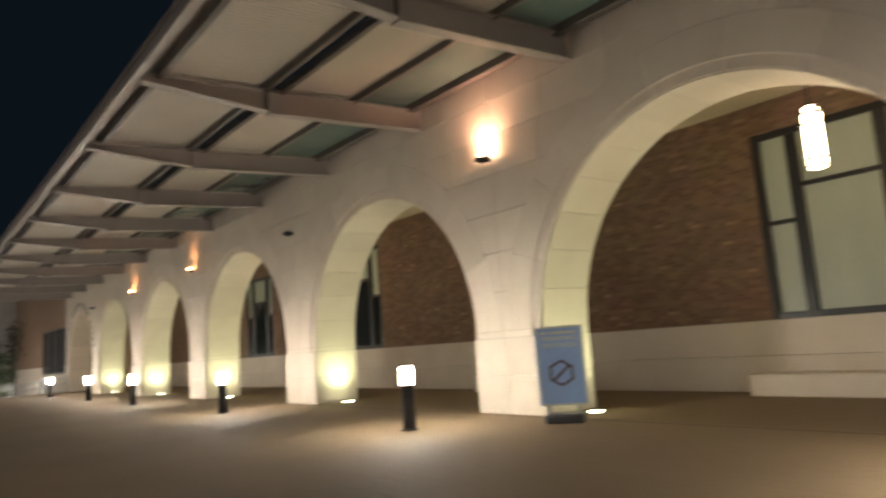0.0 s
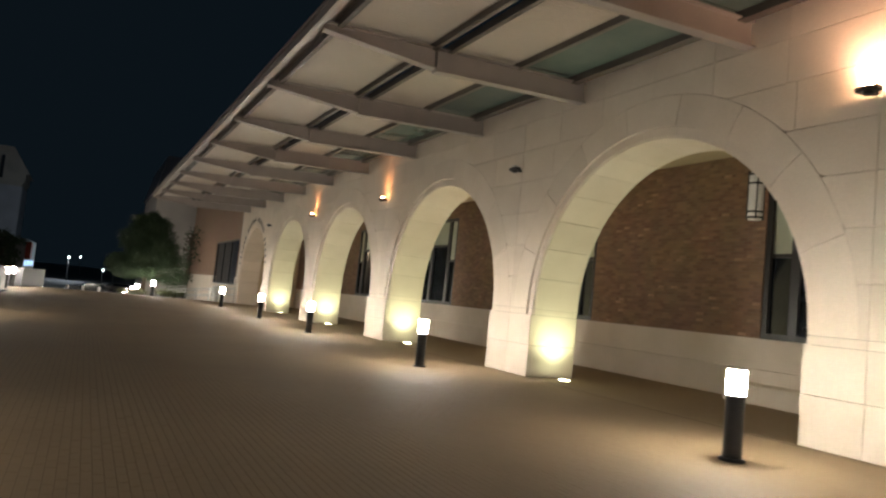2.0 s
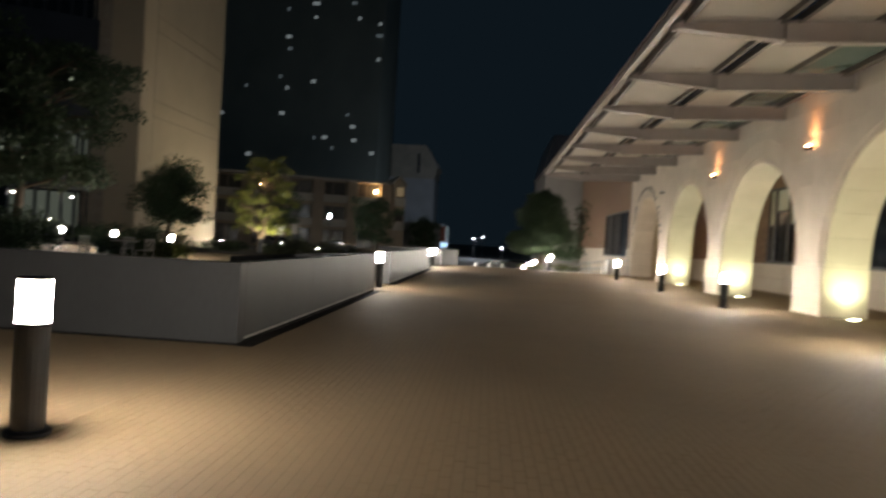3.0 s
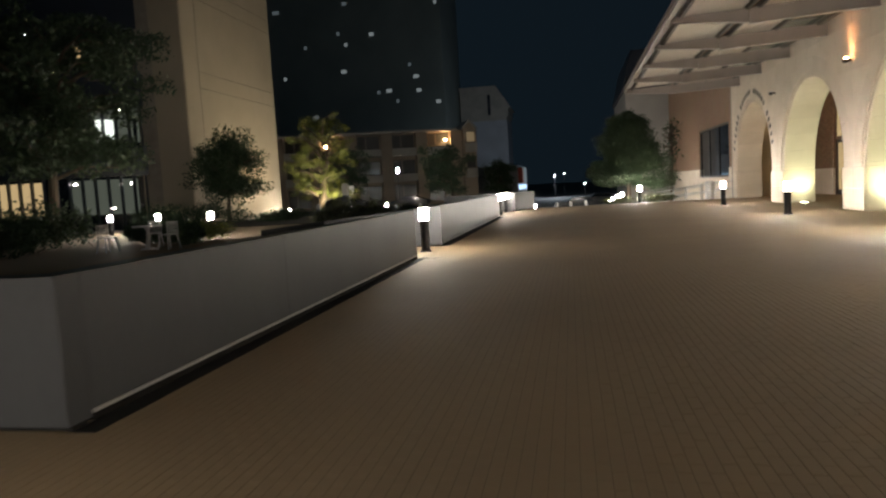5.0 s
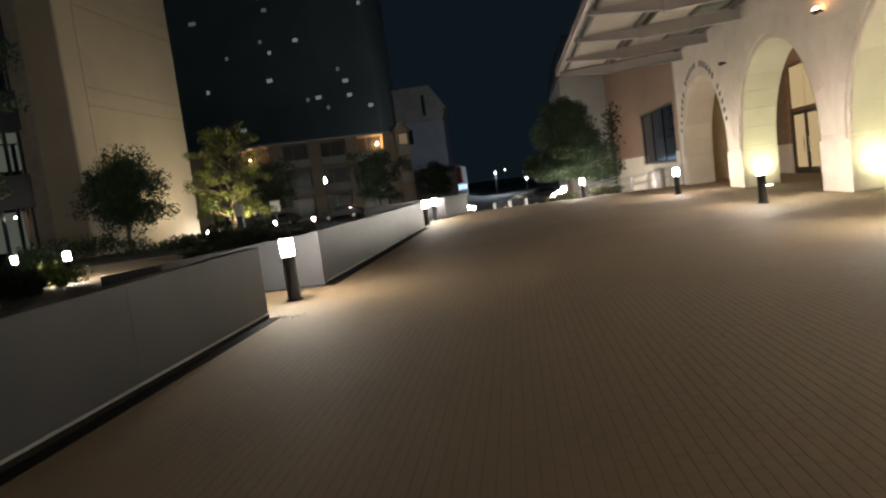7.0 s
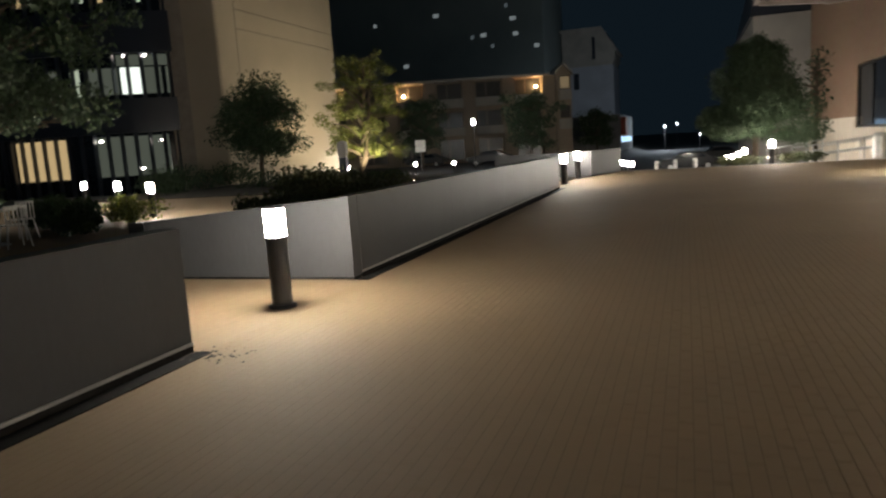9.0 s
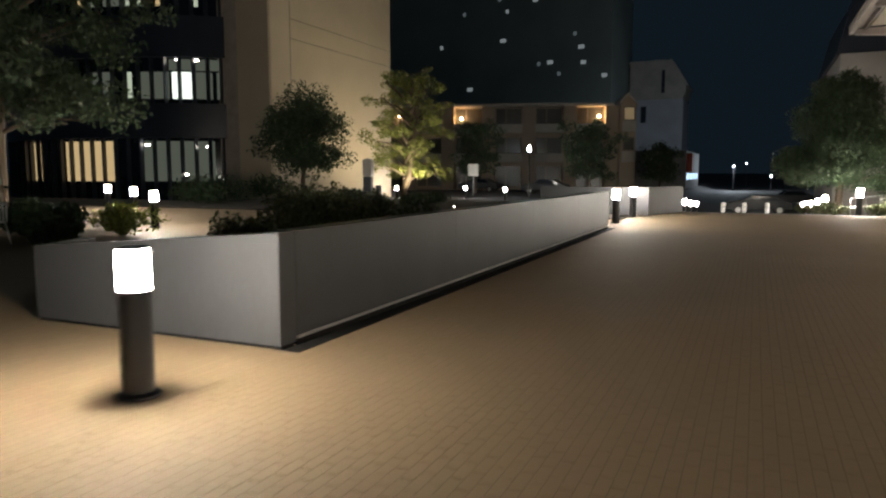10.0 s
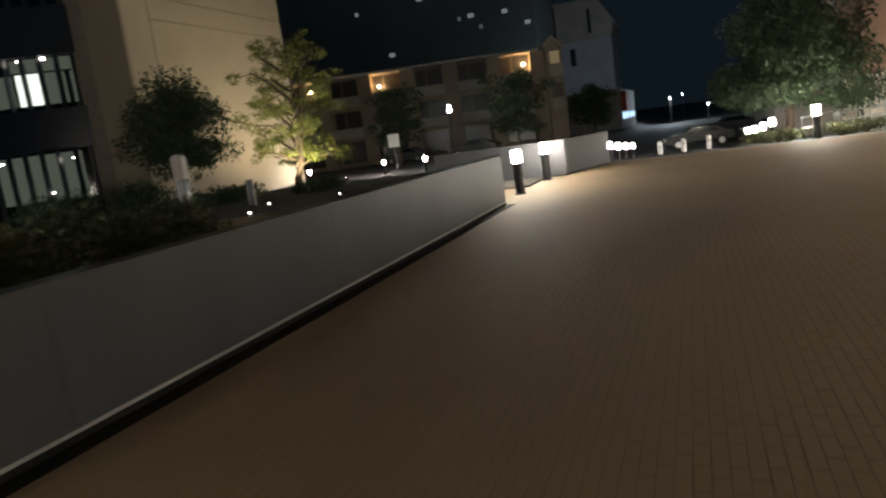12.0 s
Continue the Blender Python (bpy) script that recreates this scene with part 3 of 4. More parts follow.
def sidewalk_sign(x, y, turn):
    r = thing("sidewalk_sign", "blue poster sign in a pale frame beside the pier", "sign", at=(x, y, 0), turn=turn)
    part("foot", boxes((-0.29, 0.29, -0.22, 0.22, 0.0, 0.13)), M_SIGNFOOT, r, bevel=0.03)
    part("post", boxes((-0.24, -0.20, -0.02, 0.02, 0.13, 0.24), (0.20, 0.24, -0.02, 0.02, 0.13, 0.24)), M_GALV, r)
    f = part("frame", boxes((-0.36, -0.33, -0.025, 0.025, 0.24, 1.42), (0.33, 0.36, -0.025, 0.025, 0.24, 1.42), (-0.33, 0.33, -0.025, 0.025, 0.24, 0.27), (-0.33, 0.33, -0.025, 0.025, 1.39, 1.42)), M_WHITE, r)
    p = part("poster", boxes((-0.33, 0.33, -0.012, 0.012, 0.27, 1.39)), M_SIGN, r, "blue printed poster")
    part("print_bar", boxes((-0.27, -0.17, -0.016, -0.0125, 1.30, 1.34), (-0.13, 0.26, -0.016, -0.0125, 1.30, 1.34)), M_WHITE, p, "white line of print")
    for line, z in (("PARKING", 1.205), ("ON PLAZA", 1.105)):
        part("lettering", words(line, 0.094, 0.54), M_WHITE, p, "white words " + line).matrix_basis = pose(0, -0.0135, z, 90, 0, 0)
    bm = bmesh.new()
    for k in range(6):
        a, b = math.pi / 3 * k + math.pi / 6, math.pi / 3 * (k + 1) + math.pi / 6
        prism(bm, [(0.2 * math.cos(a), 0.72 + 0.2 * math.sin(a)), (0.2 * math.cos(b), 0.72 + 0.2 * math.sin(b)), (0.165 * math.cos(b), 0.72 + 0.165 * math.sin(b)), (0.165 * math.cos(a), 0.72 + 0.165 * math.sin(a))], "y", -0.016, -0.0125)
    prism(bm, [(-0.14, 0.62), (-0.11, 0.60), (0.14, 0.82), (0.11, 0.84)], "y", -0.0165, -0.0125)
    part("emblem", bm, M_SIGNDARK, p, "dark hexagon emblem")


sidewalk_sign(8.5, 8.05, -52)

# ---- building past the arcade ----
bm = boxes((9.45, 9.85, 49.9, 52.3, 1.65, 10.6), (9.45, 9.85, 61.4, 76, 1.65, 10.6), (9.45, 9.85, 52.3, 61.4, 4.25, 10.6), (9.85, 30, 49.9, 50.2, 5.8, 10.6), (9.85, 30, 75.7, 76, -1.7, 10.6), (29.7, 30, 50.2, 75.7, -1.7, 10.6))
setting("wall_end_building", bm, M_BRICK_END, "salmon brick wall of the building past the arcade", "wall")
setting("wall_end_base", boxes((9.40, 9.85, 49.9, 52.3, -1.7, 1.65), (9.40, 9.85, 52.3, 61.4, -1.7, 1.1), (9.40, 9.85, 61.4, 76, -1.7, 1.65)), M_STONE, "pale limestone base of the end building", "wall")
setting("roof_end", boxes((9.4, 30, 49.9, 76, 10.6, 10.8)), M_GREY, "flat roof of the end building", "roof")
setting("wall_grey_wing", boxes((5.75, 22, 76.01, 92, -1.8, 9.3)), M_GREY, "pale grey wing of the end building", "wall")
setting("roof_grey_wing", prism(bmesh.new(), [(5.5, 9.3), (22.2, 9.3), (19.5, 12.8), (6.3, 12.8)], "y", 76.2, 92.2), M_NAVY, "dark pitched roof of the grey wing", "roof")
wq = setting("window_9", boxes((9.5, 9.62, 52.3, 52.42, 1.1, 4.25), (9.5, 9.62, 61.28, 61.4, 1.1, 4.25), (9.5, 9.62, 52.42, 61.28, 4.13, 4.25), (9.5, 9.62, 52.42, 61.28, 1.1, 1.22), (9.5, 9.62, 55.3, 55.4, 1.22, 4.13), (9.5, 9.62, 58.3, 58.4, 1.22, 4.13)), M_FRAME, "large dark window in the brick end building", "window")
for a, b in ((52.42, 55.3), (55.4, 58.3), (58.4, 61.28)):
    part("pane", boxes((9.55, 9.57, a, b, 1.22, 4.13)), M_DARKGLASS, wq)

# ---- tan building and curved glazed front ----
tan = thing("office_building", "tan panelled office building with a curved dark glazed front", "building", at=(-28, 69, LOW - 0.05))
def tpart(name, bm, m, label="", parent=None):
    bmesh.ops.translate(bm, verts=bm.verts, vec=(28, -69, -(LOW - 0.05)))
    return part(name, bm, m, parent or tan, label)

TX, TY = -27.05, 74.0                           # the tan wall's face and far corner
tpart("core", boxes((-46, TX - 0.05, 58.3, TY, LOW - 0.05, 26)), M_STONE_DIM)
for y0, y1, z0, z1 in ((60.4, TY, LOW, 10.1), (60.4, TY, 10.16, 11.35), (60.4, TY, 11.41, 16.9), (60.4, TY, 16.96, 18.1), (60.4, TY, 18.16, 26), (58.3, 60.34, LOW, 26)):
    tpart("wall_panel", boxes((TX - 0.05, TX, y0, y1, z0, z1)), M_TAN)
tpart("wall_panel", boxes((TX - 0.05, TX - 0.01, 60.34, 60.4, LOW, 26)), M_STEEL_DARK, "dark upright joint")
tpart("wall_panel", boxes((-29.6, TX - 0.05, 58.2, 58.3, LOW, 26)), M_TAN)
def arc_pt(k, off):
    a = radians(44 - 104 * k / 18)
    return (-41.5 + (17.0 + off) * math.sin(a), 72.5 - (18.0 + off) * math.cos(a))


def ring(name, z0, z1, m, off=0.0, label="", seg=(0, 18), thick=0.3):
    ks = [seg[0] + (seg[1] - seg[0]) * q / max(2, 2 * round(seg[1] - seg[0])) for q in range(max(2, 2 * round(seg[1] - seg[0])) + 1)]
    poly = [arc_pt(k, off) for k in ks] + [arc_pt(k, off - thick) for k in ks[::-1]]
    return tpart(name, prism(bmesh.new(), poly, "z", z0, z1), m, label)


for z0, z1 in ((3.7, 5.9), (8.8, 11.4), (14.5, 17.0), (20.3, 23.0)):
    ring("spandrel_band", z0, z1, M_NAVY, 0.25, "dark spandrel band")
for z0, z1 in ((LOW, 3.7), (5.9, 8.8), (11.4, 14.5), (17.0, 20.3)):
    ring("glazing", z0, z1, M_DARKGLASS, -0.1, "dark glass band")
    me_m = mesh_of("mullion", boxes((-0.05, 0.05, -0.14, 0.14, z0, z1)), M_NAVY)
    for k in range(37):
        x, y = arc_pt(k / 2, 0.1)
        part("mullion", me_m, None, tan, at=(x + 28, y - 69, -(LOW - 0.05)))
for z0, z1, segs in ((6.2, 7.9, ((0.22, 0.48, 0), (0.52, 0.98, 0), (1.02, 1.2, 1), (1.35, 1.98, 1), (2.1, 2.48, 0), (2.52, 2.8, 0), (2.9, 3.48, 1), (3.52, 3.95, 1), (4.3, 4.65, 3), (5.1, 5.9, 1))),
                     (8.0, 8.7, ((0.2, 2.9, 1),)),
                     (12.0, 13.2, ((0.7, 0.82, 2), (1.78, 1.92, 3), (3.03, 3.28, 2), (3.8, 4.4, 3), (4.6, 5.3, 1), (5.55, 5.9, 3), (6.1, 6.4, 2))),
                     (0.9, 3.5, ((1.35, 1.95, 1), (2.05, 2.95, 1), (3.05, 3.95, 1), (5.02, 5.48, 2), (5.52, 5.98, 2), (6.02, 6.98, 2), (7.02, 7.4, 2), (9.0, 9.9, 2)))):
    for a, b, g in segs:
        ring("lit_pane", z0, z1, (G_WIN, G_WIND, G_WINY, G_WINM)[g], -0.07, ("bright lit office window", "dimly lit office window", "warmly lit office window", "softly lit office window")[g], (a, b), 0.02)
for k, (q, z) in enumerate(((0.3, 8.9 - 0.3), (1.0, 8.5), (1.9, 8.7 - 0.1), (2.6, 8.6), (5.2, 14.0), (3.8, 3.2), (1.6, 3.1), (2.4, 1.3))):
    x, y = arc_pt(q, -0.04)
    tpart("ceiling_lamp", boxes((x - 0.16, x + 0.16, y - 0.02, y + 0.02, z, z + 0.09)), G_FAR, "bright office ceiling lamp")

# ---- apartment block with stair tower ----
AX0, AX1, AY = -42.0, -13.6, 99.2
apt = thing("apartment_building", "three-storey tan apartment block with balconies and roof edge", "building", at=(-28, AY, LOW - 0.05), turn=18)
def apart(name, bm, m, label="", parent=None):
    bmesh.ops.translate(bm, verts=bm.verts, vec=(28, -AY, -(LOW - 0.05)))
    return part(name, bm, m, parent or apt, label)

apart("wall", boxes((AX0, AX1, AY + 1.6, AY + 12, LOW - 0.05, 9.1)), M_APT)
apart("roof", boxes((AX0 - 0.2, AX1 + 0.2, AY - 0.3, AY + 12.2, 9.1, 9.4)), M_APT_TRIM, "pale roof edge")
n = 6
bw = (AX1 - AX0) / n
for k in range(n + 1):
    x = AX0 + bw * k
    apart("pier", boxes((x - 0.75, x + 0.75, AY, AY + 1.6, LOW - 0.05, 9.1)), M_APT)
for k in range(n):
    x0, x1 = AX0 + bw * k + 0.75, AX0 + bw * (k + 1) - 0.75
    for z in (2.7, 6.1):
        apart("balcony", boxes((x0, x1, AY + 0.1, AY + 1.6, z, z + 0.25), (x0, x1, AY + 0.1, AY + 0.2, z + 0.25, z + 1.0)), M_APT_TRIM, "pale balcony front")
    for z in (-0.3, 3.0, 6.4):
        w = apart("window", boxes((x0 + 0.1, x1 - 0.1, AY + 1.53, AY + 1.62, z + 0.1, z + 2.6)), M_APT_FRAME)
        apart("pane", boxes((x0 + 0.2, (x0 + x1) / 2 - 0.4, AY + 1.5, AY + 1.53, z + 0.2, z + 2.5)), M_APT_GLASS, parent=w).location = (0, 0, 0)
        apart("pane", boxes(((x0 + x1) / 2 - 0.2, x1 - 0.2, AY + 1.5, AY + 1.53, z + 0.2, z + 2.5)), M_APT_GLASS, parent=w).location = (0, 0, 0)
# gabled end wing with pale edge and side balconies
apart("gable_wall", prism(bmesh.new(), [(AX1 + 0.76, LOW - 0.05), (AX1 + 0.76, 9.2), (AX1 + 1.6, 10.1), (AX1 + 2.5, 9.1), (AX1 + 2.5, LOW - 0.05)], "y", AY - 1.0, AY + 10.0), M_APT)
apart("gable_trim", prism(bmesh.new(), [(AX1 + 0.6, 9.1), (AX1 + 1.6, 10.15), (AX1 + 2.7, 8.95), (AX1 + 2.7, 9.25), (AX1 + 1.6, 10.45), (AX1 + 0.6, 9.4)], "y", AY - 1.25, AY + 10.2), M_APT_TRIM, "pale gable edge")
for z in (2.7, 6.1):
    apart("side_balcony", boxes((AX1 + 1.0, AX1 + 2.45, AY - 1.7, AY - 1.01, z, z + 1.15)), M_APT_TRIM, "pale balcony front")
for z in (3.95, 7.35):
    w = apart("window", boxes((AX1 + 1.1, AX1 + 2.35, AY - 1.08, AY - 1.005, z, z + 1.5)), M_APT_FRAME)
    apart("pane", boxes((AX1 + 1.2, AX1 + 2.25, AY - 1.1, AY - 1.08, z + 0.1, z + 1.4)), G_WINA if z > 5 else M_APT_GLASS, parent=w).location = (0, 0, 0)
C18, S18 = math.cos(radians(18)), math.sin(radians(18))
for d, z in ((-3.0, 7.8), (9.6, 6.85), (-10.5, 8.2), (-4.4, 4.8), (13.0, 8.0)):
    lamp = thing("porch_lamp", "small warm porch lamp on the apartment wall", "wall lamp", "porch lamps", (-28 + d * C18 - 0.9 * S18, AY + d * S18 + 0.9 * C18, z), 18)
    part("globe", lathe(bmesh.new(), [(0.05, -0.14), (0.14, -0.08), (0.14, 0.08), (0.05, 0.14)], 12), G_WARM, lamp, "glowing warm globe")
    part("arm", boxes((-0.03, 0.03, 0.0, 0.7, -0.03, 0.03)), M_BLACK, lamp)
tower = thing("stair_tower", "grey-blue stucco tower with narrow slots behind the apartments", "building", at=(-20, 190, LOW - 0.05))
def twpart(name, bm, m, label=""):
    bmesh.ops.translate(bm, verts=bm.verts, vec=(20, -190, -(LOW - 0.05)))
    return part(name, bm, m, tower, label)

twpart("lower_body", boxes((-28.2, -14.3, 185, 199, LOW - 0.05, 17.6)), M_TOWER)
twpart("upper_body", prism(bmesh.new(), [(-25.8, 17.6), (-25.8, 25.4), (-17.2, 25.4), (-13.9, 20.4), (-13.9, 18.9), (-14.6, 17.6)], "y", 184.8, 198), M_APT_TRIM, "paler upper storey")
twpart("cap", prism(bmesh.new(), [(-26.1, 25.4), (-17.2, 25.4), (-13.9, 20.4), (-13.2, 20.4), (-16.8, 26.1), (-26.1, 26.1)], "y", 184.5, 198.3), M_APT_TRIM)
twpart("slot", boxes((-18.95, -18.25, 184.7, 184.8, 19.0, 24.0)), M_NAVY, "dark narrow slot")
twpart("slot", boxes((-23.3, -22.1, 184.9, 185.0, 12.6, 16.2)), M_NAVY, "dark narrow window")

# ---- high-rise with scattered lit windows ----
high = thing("highrise", "tall dark high-rise with scattered lit windows", "building", at=(-43, 165, LOW - 0.05))
part("wall", boxes((-48, 16.8, 0, 24, 0, 92)), M_HIGH, high)
LIT = ((0.6, 55.5), (0.6, 52.3), (-5.9, 54.0), (-5.3, 47.6), (-5.3, 44.8), (-5.3, 35.7), (-5.9, 29.8), (-15.0, 35.9), (0.6, 37.5), (9.7, 55.9), (10.8, 52.4), (15.7, 51.3), (15.7, 48.6), (15.7, 43.1), (9.2, 30.1), (10.8, 27.4), (10.8, 24.3), (1.7, 24.5), (4.4, 24.7), (6.0, 22.3), (15.1, 21.5), (-13.4, 20.0), (-7.0, 38.3), (-6.4, 59.5), (-21.5, 44.4), (-20.4, 29.3))
for k, (x, z) in enumerate(LIT):
    w = part("window", boxes((x - 1.35, x + 1.35, -0.1, 0, z - 0.6, z + 0.6)), M_HIGH, high)
    part("pane", boxes((x - (0.25 + 0.55 * (k % 3 == 0)), x + 0.45 + 0.4 * (k % 4 == 0), -0.14, -0.1, z - 0.38, z + 0.42)), (G_HIGH, G_HIGHD)[k % 5 in (2, 4)], w, "lit window")

# ---- trees and shrubs ----
def leaf_cloud(bm, lobes, count, size, rng):
    total = sum(l[3] * l[4] for l in lobes)
    for cx_, cy_, cz_, rh, rv in lobes:
        for _ in range(int(count * rh * rv / total)):
            while True:
                u = Vector((rng.uniform(-1, 1), rng.uniform(-1, 1), rng.uniform(-1, 1)))
                if 0.25 < u.length < 1:
                    break
            u *= 0.55 + 0.5 * rng.random() ** 0.5 if u.length > 0.6 else 1.0
            p = Vector((cx_ + u.x * rh, cy_ + u.y * rh, cz_ + u.z * rv))
            q = Euler((rng.uniform(-1.2, 1.2), rng.uniform(-1.2, 1.2), rng.uniform(0, 6.3))).to_quaternion()
            s = size * rng.uniform(0.6, 1.4)
            vs = [bm.verts.new(p + q @ Vector(c)) for c in ((-s, 0, 0), (0, -s * 0.45, s * 0.12), (s, 0, 0), (0, s * 0.45, s * 0.12))]
            bm.faces.new(vs)


def tree(x, y, z, height, crown_r, bare, leafmat, count, size, seed, label, lean=0.0, clump=0.55, cone=False):
    """Tapered trunk, limbs that fork into twigs, and leaves in loose clumps round the twig ends."""
    rng = random.Random(seed)
    r = thing("tree", label, "tree", "trees", (x, y, z))
    bm = bmesh.new()
    thick = 0.018 * height + 0.03
    top = Vector((lean, rng.uniform(-0.2, 0.2), height * 0.86))
    stem = [Vector((0, 0, 0)), Vector((rng.uniform(-0.06, 0.06), 0.03, bare * 0.6)), Vector((lean * 0.35, 0.0, bare * 1.15)), Vector((lean * 0.7, 0.1, height * 0.55)), top]
    tube(bm, [tuple(p) for p in stem], [thick * 1.25, thick, thick * 0.85, thick * 0.5, 0.02], 9)
    lobes = []
    limbs = 24
    for k in range(limbs):
        f = k / (limbs - 1)
        a = 2.4 * k + rng.uniform(-0.5, 0.5)
        z0 = bare * 0.95 + (height * 0.8 - bare) * f
        reach = crown_r * (0.55 + 0.5 * math.sin(math.pi * (0.12 + 0.8 * f))) * rng.uniform(0.62, 1.12) * (1.0 if f < 0.8 else 0.7)
        if cone:
            reach = crown_r * (1.2 - 1.05 * f) * rng.uniform(0.88, 1.08)
        base = Vector((lean * f * 0.6, 0, z0))
        tip = base + Vector((math.cos(a) * reach, math.sin(a) * reach, reach * ((0.0 if cone else 0.12) + 0.55 * f) + rng.uniform(-0.1, 0.3)))
        mid = base.lerp(tip, 0.5) + Vector((rng.uniform(-0.15, 0.15), rng.uniform(-0.15, 0.15), 0.12 * reach))
        tube(bm, [tuple(base), tuple(mid), tuple(tip)], [thick * 0.42, thick * 0.28, 0.012], 6)
        for q in range(5):
            s0 = base.lerp(tip, 0.35 + 0.15 * q)
            e = s0 + Vector((rng.uniform(-1, 1), rng.uniform(-1, 1), rng.uniform(-0.25, 0.8))) * (0.26 * crown_r)
            tube(bm, [tuple(s0), tuple(e)], [0.022, 0.007], 5)
            c = clump * rng.uniform(0.55, 1.15) * (1.0 - 0.35 * f if cone else 1.0)
            lobes.append((e.x, e.y, e.z, c, c * rng.uniform(0.5, 0.85)))
    if cone:
        for k in range(9):
            c = clump * (1.15 - 0.09 * k)
            lobes.append((lean * k / 9, 0.0, bare + (height * 0.92 - bare) * (0.2 + 0.1 * k), c, c))
    part("trunk", bm, M_BARK, r)
    bm = bmesh.new()
    leaf_cloud(bm, lobes, count, size, rng)
    part("crown", mesh_of("crown", bm, leafmat), None, r)
    return r


def shrub(x, y, z, w, h, leafmat, count, size, seed, label):
    rng = random.Random(seed)
    lobes = [(rng.uniform(-w, w) * 0.6, rng.uniform(-w, w) * 0.6, h * rng.uniform(0.3, 0.6), w * rng.uniform(0.4, 0.6), h * rng.uniform(0.35, 0.5)) for _ in range(7)]
    bm = bmesh.new()
    leaf_cloud(bm, lobes, count, size, rng)
    for k in range(9):
        a = 0.7 * k
        tube(bm, [(0.05 * math.cos(a), 0.05 * math.sin(a), 0), (w * 0.5 * math.cos(a), w * 0.5 * math.sin(a), h * 0.6)], [0.02, 0.006], 5)
    ob = part("shrub", bm, leafmat, None, at=(x, y, z))
    tagged(ob, label, "shrub", "garden shrubs")


tree(-23.4, 56.3, -0.26, 6.1, 2.5, 1.9, M_LEAF, 22000, 0.09, 3, "small dark spreading tree before the tan facade", 0.3, 1.05)
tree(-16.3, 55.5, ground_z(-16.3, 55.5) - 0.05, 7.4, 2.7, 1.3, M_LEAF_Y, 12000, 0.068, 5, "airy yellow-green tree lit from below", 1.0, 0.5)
tree(3.85, 52.6, ground_z(3.85, 52.6) - 0.05, 5.6, 2.0, 1.25, M_LEAF, 85000, 0.06, 8, "dense dark green tree in a planting bed by the street", 0.2, 1.0, True)
tree(-21.5, 37.0, 0.0, 9.8, 4.6, 2.8, M_LEAF, 22000, 0.13, 11, "large dark shade tree over the garden tables", 0.4, 1.15)
tree(-27.5, 31.0, 0.0, 9.8, 4.6, 2.8, M_LEAF, 18000, 0.13, 12, "large dark shade tree in the garden", -0.3, 1.15)
tree(-13.0, 86.0, LOW - 0.05, 7.0, 2.6, 1.6, M_LEAF, 4500, 0.16, 14, "dark street tree before the apartments", 0.0, 0.8)
tree(-8.2, 98.5, ground_z(-8.2, 98.5) - 0.05, 5.6, 2.0, 1.5, M_LEAF, 3000, 0.16, 15, "dark street tree before the stair tower", 0.0, 0.7)
tree(-25.0, 88.0, LOW - 0.05, 7.5, 2.6, 1.8, M_LEAF, 4000, 0.16, 17, "dark street tree before the apartments", 0.2, 0.8)
tree(7.4, 60.5, ground_z(7.4, 60.5) - 0.05, 7.0, 0.6, 3.4, M_LEAF, 280, 0.13, 16, "slim young tree beside the ramp", 0.1, 0.5)

setting("planting_bed", boxes((-26, LEFT - 0.3, 44, 50, -0.04, 0.03), (-26.0, -10, 50, 58, -0.4, -0.05)), M_MULCH, "dark mulch planting bed behind the parapet", "planting bed")
for k, (x, y, w, h) in enumerate(((-6.2, 32.6, 0.9, 1.2), (-7.0, 33.8, 1.0, 1.35), (-5.7, 34.9, 0.85, 1.15), (-7.9, 36.6, 0.8, 0.95), (-8.2, 35.2, 1.0, 1.25), (-6.9, 31.6, 0.6, 0.8), (-8.3, 38.2, 0.7, 1.0), (-9.2, 37.6, 0.8, 1.05))):
    shrub(x, y, 0, w, h, M_SHRUB, 1900, 0.06, 30 + k, "loose garden shrub behind the grey parapet")
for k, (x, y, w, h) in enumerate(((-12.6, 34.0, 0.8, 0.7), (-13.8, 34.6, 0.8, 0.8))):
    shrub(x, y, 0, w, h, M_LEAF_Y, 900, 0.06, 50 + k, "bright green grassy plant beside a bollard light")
for k, (x, y, w, h) in enumerate(((-16.4, 29.0, 1.6, 1.7), (-18.0, 32.6, 2.2, 2.0), (-16.8, 25.6, 2.2, 1.8), (-12.4, 31.9, 0.7, 1.0), (-13.5, 32.7, 0.8, 0.85), (-14.7, 33.2, 0.8, 0.8), (-19.0, 28.0, 2.4, 2.0), (-22, 52, 2.4, 1.5), (-17.5, 51, 2.2, 0.9), (-14.5, 53.5, 1.6, 0.6), (-24.5, 49.0, 2.4, 1.6))):
    shrub(x, y, 0 if y < 45 else -0.1, w, h, M_LEAF, 1800, 0.09, 60 + k, "dark clipped hedge mass in the garden")
for k, (x, y, w, h) in enumerate(((3.5, 50.0, 0.75, 0.3), (4.9, 50.1, 0.75, 0.32), (2.9, 50.9, 0.7, 0.3), (5.6, 50.6, 0.7, 0.32))):
    shrub(x, y, ground_z(x, y), w, h + 0.15, M_SHRUB, 700, 0.05, 80 + k, "low clipped ground plant at the kerb")

